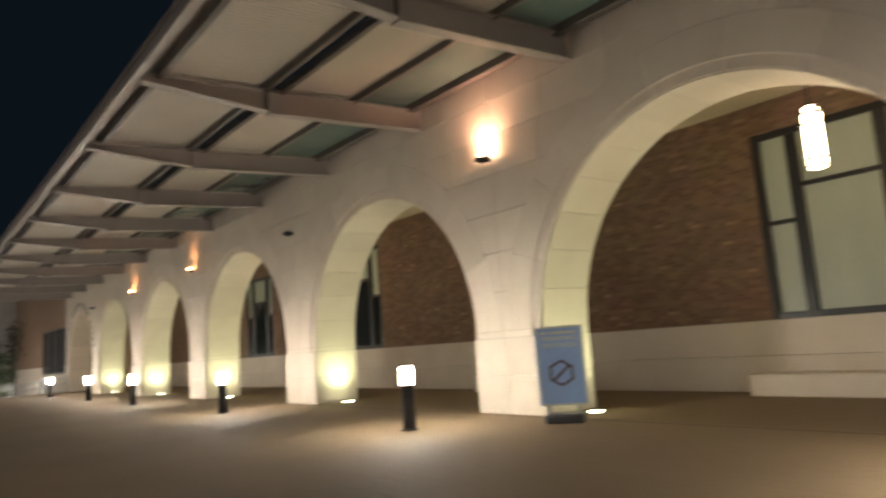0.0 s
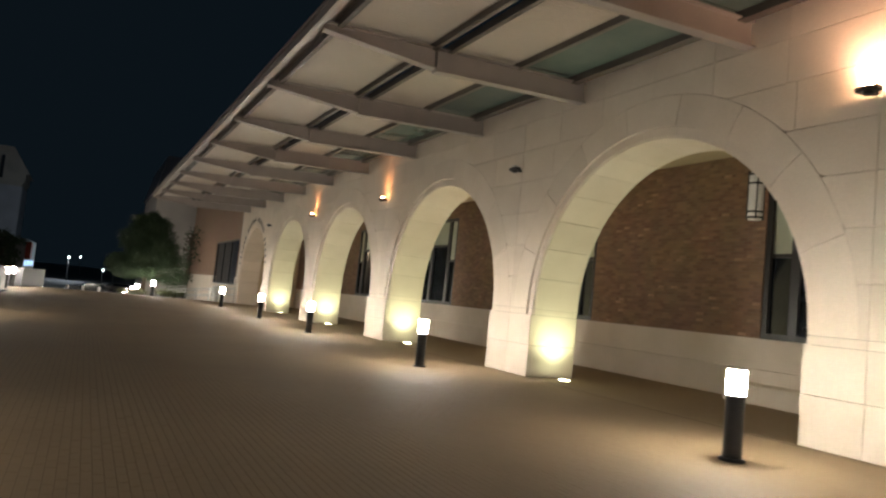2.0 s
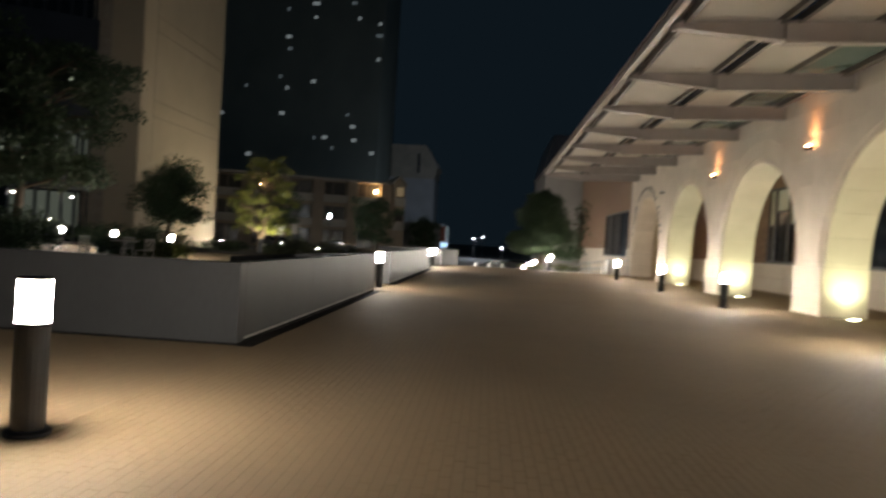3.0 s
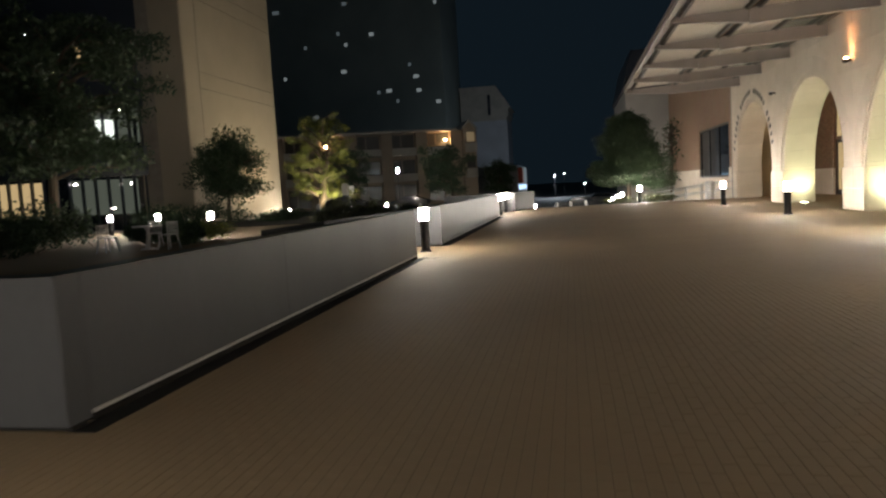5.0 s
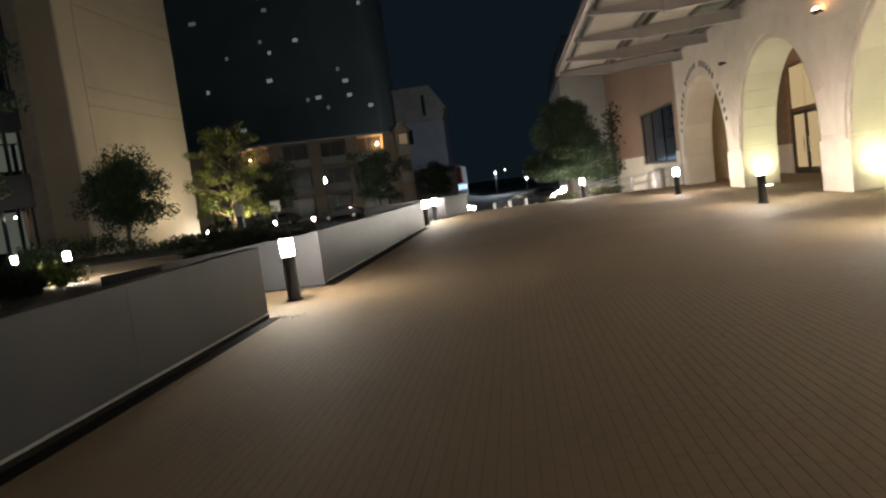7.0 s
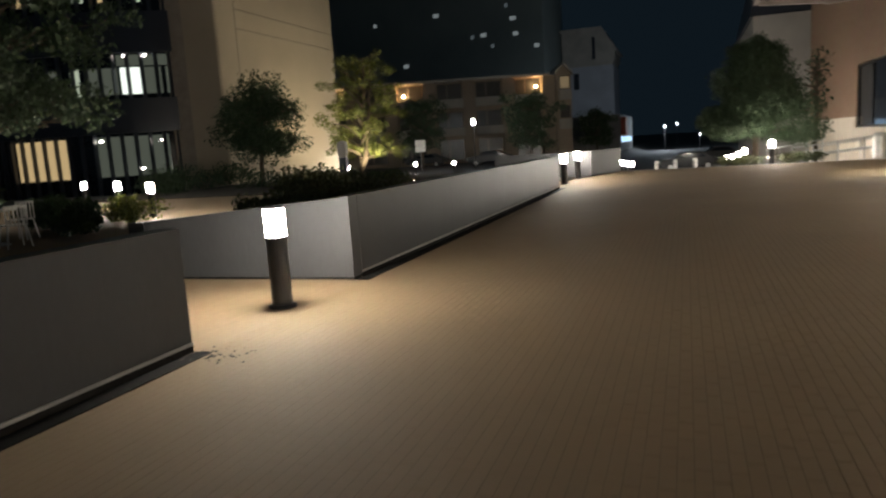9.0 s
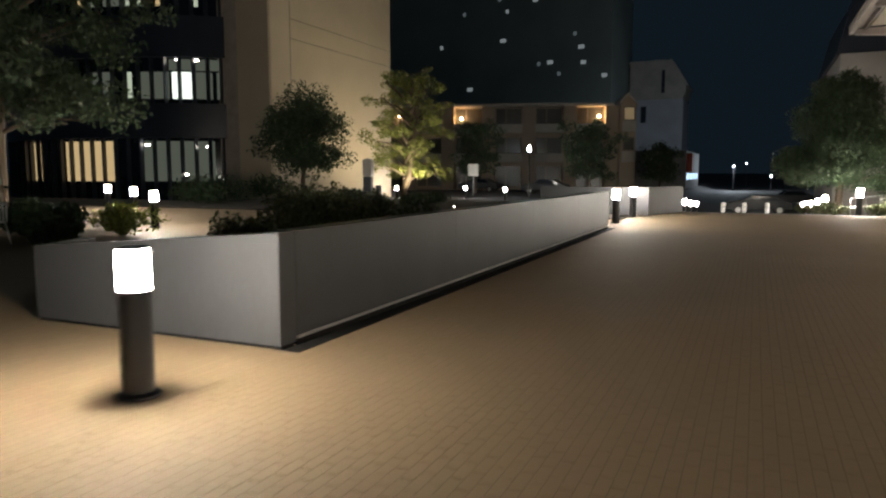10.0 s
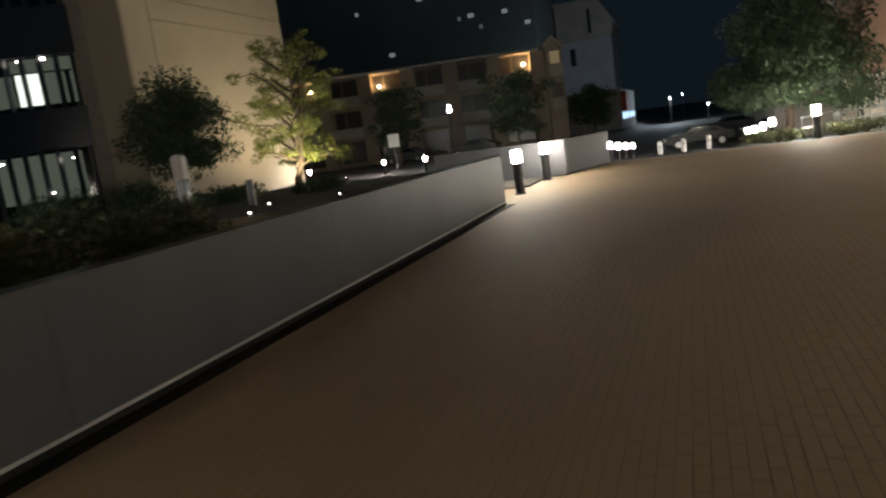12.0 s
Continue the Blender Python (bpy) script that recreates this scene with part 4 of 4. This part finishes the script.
# ---- garden table and chairs ----
def chair(x, y, turn):
    r = thing("garden_chair", "pale metal garden chair beside the round table", "chair", "chairs round the garden table", (x, y, 0), turn)
    part("seat", prism(bmesh.new(), [(-0.21, -0.2), (0.21, -0.2), (0.19, 0.21), (-0.19, 0.21)], "z", 0.44, 0.465), M_WHITE, r, bevel=0.005)
    part("top_rail", boxes((-0.21, 0.21, 0.193, 0.227, 0.8, 0.85)), M_WHITE, r, bevel=0.008)
    for k in range(6):
        part("slat", boxes((-0.2 + 0.075 * k, -0.175 + 0.075 * k, 0.2, 0.22, 0.46, 0.802)), M_WHITE, r)
    for sx in (-1, 1):
        for sy in (-1, 1):
            part("leg", tube(bmesh.new(), [(sx * 0.23, sy * 0.24, 0), (sx * 0.17, sy * 0.18, 0.445)], [0.016, 0.018], 8), M_WHITE, r)


t = thing("garden_table", "round pale metal garden table on a pedestal", "table", at=(-12.6, 30.2, 0))
part("tabletop", lathe(bmesh.new(), [(0.44, 0.715), (0.45, 0.725), (0.45, 0.74), (0.44, 0.75)], 28), M_WHITE, t)
part("pedestal", lathe(bmesh.new(), [(0.26, 0.0), (0.24, 0.02), (0.05, 0.06), (0.04, 0.60), (0.12, 0.714)], 16), M_WHITE, t)
for x, y, a in ((-13.6, 29.6, 70), (-11.7, 29.9, -110), (-13.0, 31.15, 20)):
    chair(x, y, a)

# ---- low white posts, rails, bins, signs ----
for x, y in ((-0.45, 59.2), (0.52, 59.0), (1.52, 58.8)):
    p = thing("traffic_post", "short white traffic post at the plaza's edge", "post", "white traffic posts", (x, y, ground_z(x, y) - 0.05))
    part("shaft", lathe(bmesh.new(), [(0.1, 0), (0.095, 0.6), (0.08, 0.66)], 14), M_WHITE, p)
    part("band", lathe(bmesh.new(), [(0.102, 0.42), (0.102, 0.5)], 14), M_GALV, p)


def handrail(x0, y0, z0, x1, y1, z1, label):
    r = thing("handrail", label, "railing", "ramp railings", (x0, y0, z0))
    v = Vector((x1 - x0, y1 - y0, z1 - z0))
    for h in (0.9, 0.5):
        part("rail", tube(bmesh.new(), [(0, 0, h), (v.x, v.y, v.z + h)], [0.03, 0.03], 8), M_GALV, r)
    for k in range(5):
        q = v * (k / 4)
        part("post", tube(bmesh.new(), [(q.x, q.y, q.z), (q.x, q.y, q.z + 0.9)], [0.025, 0.025], 8), M_GALV, r)


handrail(8.6, 50.6, 0.0, 5.8, 56.5, LOW, "galvanised handrail sloping down the ramp")
handrail(6.3, 51.6, -0.12, 4.75, 56.6, LOW, "galvanised handrail sloping down the ramp")
handrail(9.3, 51.0, 0.0, 7.0, 57.0, LOW, "galvanised handrail sloping down the ramp")
bn = thing("litter_bin", "pale cylindrical litter bin beside the end building", "bin", at=(7.75, 49.0, 0))
part("body", lathe(bmesh.new(), [(0.22, 0), (0.24, 0.05), (0.24, 0.82), (0.22, 0.86)], 20), M_GALV, bn)
part("lid", lathe(bmesh.new(), [(0.25, 0.86), (0.24, 0.92), (0.12, 0.97)], 20), M_GALV, bn)


def sign_post(x, y, z, h, w, hh, m, label, octagon=False):
    r = thing("street_sign", label, "sign", "", (x, y, z), 0)
    part("pole", tube(bmesh.new(), [(0, 0, 0), (0, 0, h)], [0.035, 0.035], 8), M_GALV, r)
    if octagon:
        poly = [(w / 2 * math.cos(math.pi / 8 + math.pi / 4 * k), h - w / 2 + w / 2 * math.sin(math.pi / 8 + math.pi / 4 * k)) for k in range(8)]
    else:
        poly = [(-w / 2, h - hh), (w / 2, h - hh), (w / 2, h), (-w / 2, h)]
    part("plate", prism(bmesh.new(), poly, "y", -0.06, -0.04), m, r)


sign_post(-22.55, 81.4, LOW - 0.05, 2.85, 1.0, 1.1, M_WHITE, "small white sign plate on a pole by the car park")
sign_post(-9.4, 99.3, ground_z(-9.4, 99.3) - 0.05, 2.4, 0.9, 0.9, M_WHITE, "back of a pale octagonal street sign", True)
b = thing("info_pillar", "grey information pillar with a white notice plate", "sign", at=(-9.03, 39.3, 0))
part("pillar", boxes((-0.12, 0.12, -0.08, 0.08, 0, 1.34)), M_NAVY, b, bevel=0.01)
part("plate", prism(bmesh.new(), [(-0.14, 1.345), (0.14, 1.345), (0.14, 1.8), (0.0, 1.86), (-0.14, 1.8)], "y", -0.09, 0.09), M_CONC, b, "white notice plate", bevel=0.015)
b = thing("marker_post", "white rimmed marker post in the garden", "post", at=(-13.6, 48.0, 0.03))
part("rim", boxes((-0.14, -0.12, -0.03, 0.03, 0, 0.9), (0.12, 0.14, -0.03, 0.03, 0, 0.9), (-0.12, 0.12, -0.03, 0.03, 0.88, 0.9)), M_GREY, b)
part("plate", boxes((-0.12, 0.12, -0.01, 0.01, 0.0, 0.88)), M_NAVY, b)


def street_lamp(x, y, z, h, label, m, k=1.0):
    r = thing("street_lamp", label, "street lamp", "street lamps", (x, y, z))
    part("pole", tube(bmesh.new(), [(0, 0, 0), (0, 0, h - 0.3 * k)], [0.08, 0.05], 10), M_BLACK, r)
    part("head", lathe(bmesh.new(), [(0.08 * k, h - 0.3 * k), (0.2 * k, h - 0.2 * k), (0.16 * k, h + 0.15 * k), (0.03 * k, h + 0.5 * k)], 14), m, r, "glowing lamp head")


street_lamp(-16.66, 79.4, LOW - 0.05, 4.05, "post-top street lamp with a cool glowing head", G_COOL, 0.7)
for x, y, h in ((4.2, 120.0, 3.9), (3.3, 150.0, 2.5), (-2.5, 150.0, 4.2), (11.0, 160.0, 6.0), (-1.0, 190.0, 5.0)):
    street_lamp(x, y, ground_z(x, y) - 0.05, h, "distant street lamp with a cool glowing head", G_COOL_FAR, 0.45)
# cool fill light added beside a street lamp to brighten the tower
glim = bpy.data.lights.new("tower_fill", "POINT")
glim.energy, glim.color, glim.shadow_soft_size = 2400.0, (0.80, 0.90, 1.0), 0.2
new("tower_fill", glim).location = (-2.5, 149.5, ground_z(-2.5, 149.5) + 4.3)

# ---- shop front past the tower ----
shop = thing("shop_building", "low pale shop building with lit signs past the tower", "building", at=(-9.6, 118, ground_z(-9.6, 118) - 0.05))
part("wall", boxes((-8, 2.2, 0, 22, 0, 5.0)), M_GREY, shop)
part("awning", boxes((2.2, 2.9, 1, 4, 2.2, 4.6)), M_RED, shop, "red awning")
for y in (2, 7, 12, 17):
    part("lit_sign", boxes((2.2, 2.3, y, y + 2.0, 1.2, 2.0)), G_SHOP, shop, "blue-white lit shop sign")

# ---- parked cars ----
def car(x, y, turn, paint, label):
    r = thing("parked_car", label, "car", "parked cars", (x, y, ground_z(x, y) - 0.05), turn)
    side = [(-2.2, 0.35), (-2.25, 0.75), (-1.9, 0.95), (-1.0, 1.0), (-0.4, 1.42), (0.9, 1.45), (1.6, 1.0), (2.2, 0.9), (2.25, 0.4)]
    part("body", prism(bmesh.new(), side, "y", -0.86, 0.86), paint, r, bevel=0.05)
    for s in (-1, 1):
        part("side_window", prism(bmesh.new(), [(-0.85, 1.02), (-0.38, 1.36), (0.85, 1.38), (1.35, 1.02)], "y", s * 0.868, s * 0.862), M_DARKGLASS, r)
        for wx in (-1.4, 1.4):
            w = part("wheel", tube(bmesh.new(), [(wx, s * 0.66, 0.33), (wx, s * 0.88, 0.33)], [0.33, 0.33], 18), M_RUBBER, r)
            part("rim", tube(bmesh.new(), [(wx, s * 0.87, 0.33), (wx, s * 0.89, 0.33)], [0.2, 0.2], 14), M_GALV, w)
        part("lamp", boxes((-2.27, -2.2, s * 0.72 - 0.13, s * 0.72 + 0.13, 0.66, 0.78)), M_WHITE, r)
    part("windscreen", prism(bmesh.new(), [(-1.0, 1.02), (-0.42, 1.41), (-0.45, 1.43), (-1.03, 1.03)], "y", -0.75, 0.75), M_DARKGLASS, r)


car(1.2, 79.0, 5, M_CAR, "dark parked saloon car on the street")
car(6.4, 82.0, 8, M_CAR, "dark parked saloon car on the street")
car(4.0, 94.0, 5, M_CAR_W, "dark grey parked saloon car on the street")
car(-17.6, 88.0, 0, M_CAR, "dark parked car before the apartments")
car(-26.0, 92.0, 0, M_CAR_W, "grey parked car before the apartments")

# ---- garden floodlight at the yellow tree, and one added to light the tan facade ----
for x, y, tx, ty, tz, e in ((-15.6, 54.4, -15.3, 55.6, 5.0, 0.25), (-20.5, 68.2, -27.2, 67.5, 9.5, 0.5)):
    z = ground_z(x, y) - 0.05
    f = thing("garden_floodlight", "small upward garden floodlight (the tan wall's is added)", "floodlight", "garden floodlights", (x, y, z))
    part("stake", lathe(bmesh.new(), [(0.05, 0), (0.04, 0.18)], 10), M_BLACK, f)
    part("housing", lathe(bmesh.new(), [(0.07, 0.18), (0.10, 0.3)], 12), M_BLACK, f)
    part("lens", lathe(bmesh.new(), [(0.09, 0.301), (0.08, 0.31)], 12), G_FAR, f, "glowing lens")
    spot("floodlight_lamp", (x, y, z + 0.36), (tx, ty, tz), FLOOD * e, (1.0, 0.86, 0.55), 120, 0.7, 0.1)

# ---- small lights set in the garden drive, and soil crumbs at the parapet's end ----
for x, y in ((-11.0, 44.1), (-12.3, 47.05), (-10.1, 47.9)):
    m = thing("marker_light", "small white marker light set in the garden drive", "marker light", "marker lights", (x, y, ground_z(x, y) + 0.03))
    part("ring", lathe(bmesh.new(), [(0.06, 0.0), (0.06, 0.05), (0.05, 0.06)], 12), M_GALV, m)
    part("lens", lathe(bmesh.new(), [(0.045, 0.061), (0.03, 0.08)], 12), G_FAR, m, "glowing lens")
rng = random.Random(21)
bm = bmesh.new()
for _ in range(60):
    x, y = -2.3 + rng.gauss(0, 0.16), 23.84 + rng.gauss(0, 0.08)
    r0 = rng.uniform(0.004, 0.014)
    bmesh.ops.create_icosphere(bm, subdivisions=1, radius=r0, matrix=Matrix.Translation((x + 2.3, y - 23.84, r0 * 0.35)) @ Matrix.Diagonal((rng.uniform(0.8, 1.8), rng.uniform(0.8, 1.5), 0.5, 1)))
tagged(part("soil_crumbs", bm, M_MULCH, None, at=(-2.3, 23.84, 0)), "dark soil crumbs spilt at the parapet's end", "soil", kind="stuff")

# ---- recessed downlights in the arcade ceiling, switched off ----
for b in BAYS:
    for x, dy in ((11.5, 0.0), (12.1, -0.6)):
        d = thing("downlight", "small dark recessed downlight in the plaster ceiling", "ceiling lamp", "downlights", (x, b + dy, 5.22))
        part("trim_ring", lathe(bmesh.new(), [(0.055, -0.03), (0.075, -0.02), (0.075, 0.0)], 14), M_BLACK, d)

# ---- arcade stones, one piece each ----
G = 0.0036
R1, R3, IMPOST = HALF + 0.19, 3.83, 1.30
COURSES = [SPRING, 2.1, 2.8, 3.5, 4.2, 4.9, 5.55, TOP]
pieces = []


def stone(poly, x0=FACE, x1=FB - 0.001):
    bm = prism(bmesh.new(), poly, "x", x0, x1)
    return mesh_of("stone", bm, M_STONE, bevel=0.004)


for s in (-1, 1):
    for z0, z1 in zip(COURSES, COURSES[1:]):
        dmin = math.sqrt(max(0.0, (R3 + G) ** 2 - (z1 - G - 0.012 - SPRING) ** 2)) if z1 - SPRING < R3 else 0.0
        wide = PITCH / 2 - dmin
        cuts = 1 if wide < 1.5 else (2 if wide < 2.8 else 3)
        for k in range(cuts):
            a, b = dmin + wide * k / cuts + (G if k else 0.0005), dmin + wide * (k + 1) / cuts - G
            lo = []
            for q in range(13):
                d = a + (b - a) * q / 12
                zb = SPRING + math.sqrt(R3 ** 2 - d * d) + G if d < R3 else 0
                lo.append((d, max(z0 + G, zb)))
            lo = [p for p in lo if p[1] < z1 - G - 0.01]
            poly = lo + [(lo[-1][0], z1 - G), (lo[0][0], z1 - G)]
            clean = []
            for p in poly:
                if not clean or abs(p[0] - clean[-1][0]) + abs(p[1] - clean[-1][1]) > 0.004:
                    clean.append(p)
            pieces.append(stone([(s * d, z) for d, z in clean]))
    for z0, z1 in ((0, 0.66), (0.66, IMPOST)):
        pieces.append(stone([(s * (HALF), z0 + G), (s * (PITCH / 2 - G), z0 + G), (s * (PITCH / 2 - G), z1 - G), (s * (HALF), z1 - G)]))
    pieces.append(stone([(s * R1, IMPOST + G), (s * (PITCH / 2 - G), IMPOST + G), (s * (PITCH / 2 - G), SPRING - G), (s * R1, SPRING - G)]))
    pieces.append(stone([(s * HALF, IMPOST + G), (s * (HALF + 0.028), IMPOST + G), (s * (HALF + 0.028), SPRING - 0.001), (s * HALF, SPRING - 0.001)], FACE + 0.07, INNER))
    for z0, z1 in ((0, 0.66), (0.66, IMPOST)):
        pieces.append(stone([(s * HALF, z0 + G), (s * (HALF + 0.028), z0 + G), (s * (HALF + 0.028), z1 - G), (s * HALF, z1 - G)], FB, INNER))
NV = 9
for k in range(NV):
    a0, a1 = math.pi * k / NV + 0.0012, math.pi * (k + 1) / NV - 0.0012
    ang = [a0 + (a1 - a0) * q / 8 for q in range(9)]
    pieces.append(stone([arch_pt(a, R1) for a in ang] + [arch_pt(a, R3 - G) for a in ang[::-1]]))
for s in (-1, 1):
    pieces.append(stone([(s * (HALF + 0.031), IMPOST + G), (s * (R1 - G), IMPOST + G), (s * (R1 - G), SPRING - G), (s * (HALF + 0.031), SPRING - G)], FACE + 0.045))
for k in range(NV):
    a0, a1 = math.pi * k / NV + 0.0012, math.pi * (k + 1) / NV - 0.0012
    ang = [a0 + (a1 - a0) * q / 8 for q in range(9)]
    pieces.append(stone([arch_pt(a, HALF + 0.031) for a in ang] + [arch_pt(a, R1 - G) for a in ang[::-1]], FACE + 0.045))
NI = 15
for k in range(NI):
    a0, a1 = math.pi * k / NI + 0.0012, math.pi * (k + 1) / NI - 0.0012
    ang = [a0 + (a1 - a0) * q / 6 for q in range(7)]
    pieces.append(stone([arch_pt(a, HALF) for a in ang] + [arch_pt(a, HALF + 0.028) for a in ang[::-1]], FACE + 0.07, INNER))
for yc in BAYS:
    for me in pieces:
        part("stone", me, None, arcade, at=(0, yc, 0))

# dark letters set round the last arch, too small to read
bm = bmesh.new()
for k in range(26):
    a = radians(18 + 144 * k / 25)
    if k % 7 == 5:
        continue
    c, s_ = arch_pt(a, R3 - 0.22)
    prism(bm, [(c + 0.07 * math.sin(a) + 0.11 * math.cos(a), s_ + 0.07 * math.cos(a) - 0.11 * math.sin(a)), (c - 0.07 * math.sin(a) + 0.11 * math.cos(a), s_ - 0.07 * math.cos(a) - 0.11 * math.sin(a)),
               (c - 0.07 * math.sin(a) - 0.11 * math.cos(a), s_ - 0.07 * math.cos(a) + 0.11 * math.sin(a)), (c + 0.07 * math.sin(a) - 0.11 * math.cos(a), s_ + 0.07 * math.cos(a) + 0.11 * math.sin(a))], "x", FACE - 0.02, FACE - 0.002)
tagged(part("arch_lettering", bm, M_BLACK, arcade, "dark letters round the arch", at=(0, BAYS[-1], 0)), kind="stuff")

# ---- bricks that stand proud of the wall behind the arcade ----
rng = random.Random(9)
proud_me = mesh_of("brick", box(bmesh.new(), -0.009, 0.01, -0.0995, 0.0995, -0.031, 0.031), M_BRICK_PROUD, bevel=0.004)
taken = set()
while len(taken) < 260:
    row, col = rng.randrange(18, 72), rng.randrange(-20, 125)
    y, z = 0.21 * (col + 0.5) + (0.105 if row % 2 else 0.0), 0.072 * (row + 0.5)
    if (row, col) in taken or z < 1.33 or any(abs(y - w) < WIN_H + 0.12 and z < WZ1 + 0.05 for w in WINDOWS):
        continue
    taken.add((row, col))
    part("brick", proud_me, None, inner, at=(BACK + rng.uniform(-0.004, 0.003), y, z))

# ---- paving bricks of the walked plaza ----
setting("paving_bed", boxes((LEFT + 0.12, 8.9, 1.0, 49.2, -0.04, -0.0022)), M_JOINT, "dark sanded bed of the brick paving", "pavement bed")
floor_ = bpy.data.objects["paving_bed"]
rng = random.Random(4)
PW, PL = 0.072, 0.205
brick_me = mesh_of("brick", box(bmesh.new(), -PW / 2 + 0.0015, PW / 2 - 0.0015, -PL / 2 + 0.0006, PL / 2 - 0.0006, -0.007, 0.0), M_PAVER, bevel=0.0015)
verts, faces = [], []
near = 0
cols, rows_n = int((8.9 - LEFT - 0.12) / PW), int(48.2 / PL)
for i in range(cols):
    for j in range(rows_n):
        x = LEFT + 0.12 + PW * (i + 0.5)
        y = 1.0 + PL * (j + 0.5 + (0.5 if i % 2 else 0.0))
        cut = 49.2 - y
        if cut < 0.02:
            continue
        dz = rng.uniform(-0.0008, 0.0004)
        if -1.9 < x < -0.2 and 10.0 < y < 13.4 and near < 290:
            near += 1
            part("brick", brick_me, None, floor_, at=(x, y, dz))
            continue
        n0 = len(verts)
        a, b, c = PW / 2 - 0.0015, PL / 2 - 0.0006, 0.001
        for sx, sy, z in ((-a, -b, -0.0065), (a, -b, -0.0065), (a, b, -0.0065), (-a, b, -0.0065), (-a, -b, -0.003), (a, -b, -0.003), (a, b, -0.003), (-a, b, -0.003), (-a + c, -b + c, 0), (a - c, -b + c, 0), (a - c, b - c, 0), (-a + c, b - c, 0)):
            verts.append((x + sx, y + min(sy, cut), z + dz))
        for base in (0, 4):
            for k in range(4):
                q = (k + 1) % 4
                faces.append((n0 + base + k, n0 + base + q, n0 + base + 4 + q, n0 + base + 4 + k))
        faces.append((n0 + 8, n0 + 9, n0 + 10, n0 + 11))
me = bpy.data.meshes.new("paving_bricks")
me.from_pydata(verts, [], faces)
me.materials.append(M_PAVER)
pav = new("paving_bricks", me)
pav.parent = floor_
tagged(pav, kind="stuff")
# flat strip over the bricks; near-black colour stands for the gap's shade
setting("drain_channel", boxes((LEFT + 0.02, LEFT + 0.18, 14.05, 23.89, -0.045, 0.005), (LEFT + 0.02, LEFT + 0.18, 26.70, 40.57, -0.045, 0.005)), M_FOOT_GAP, "near-black strip painting the dark gap along the parapet foot", "drain")
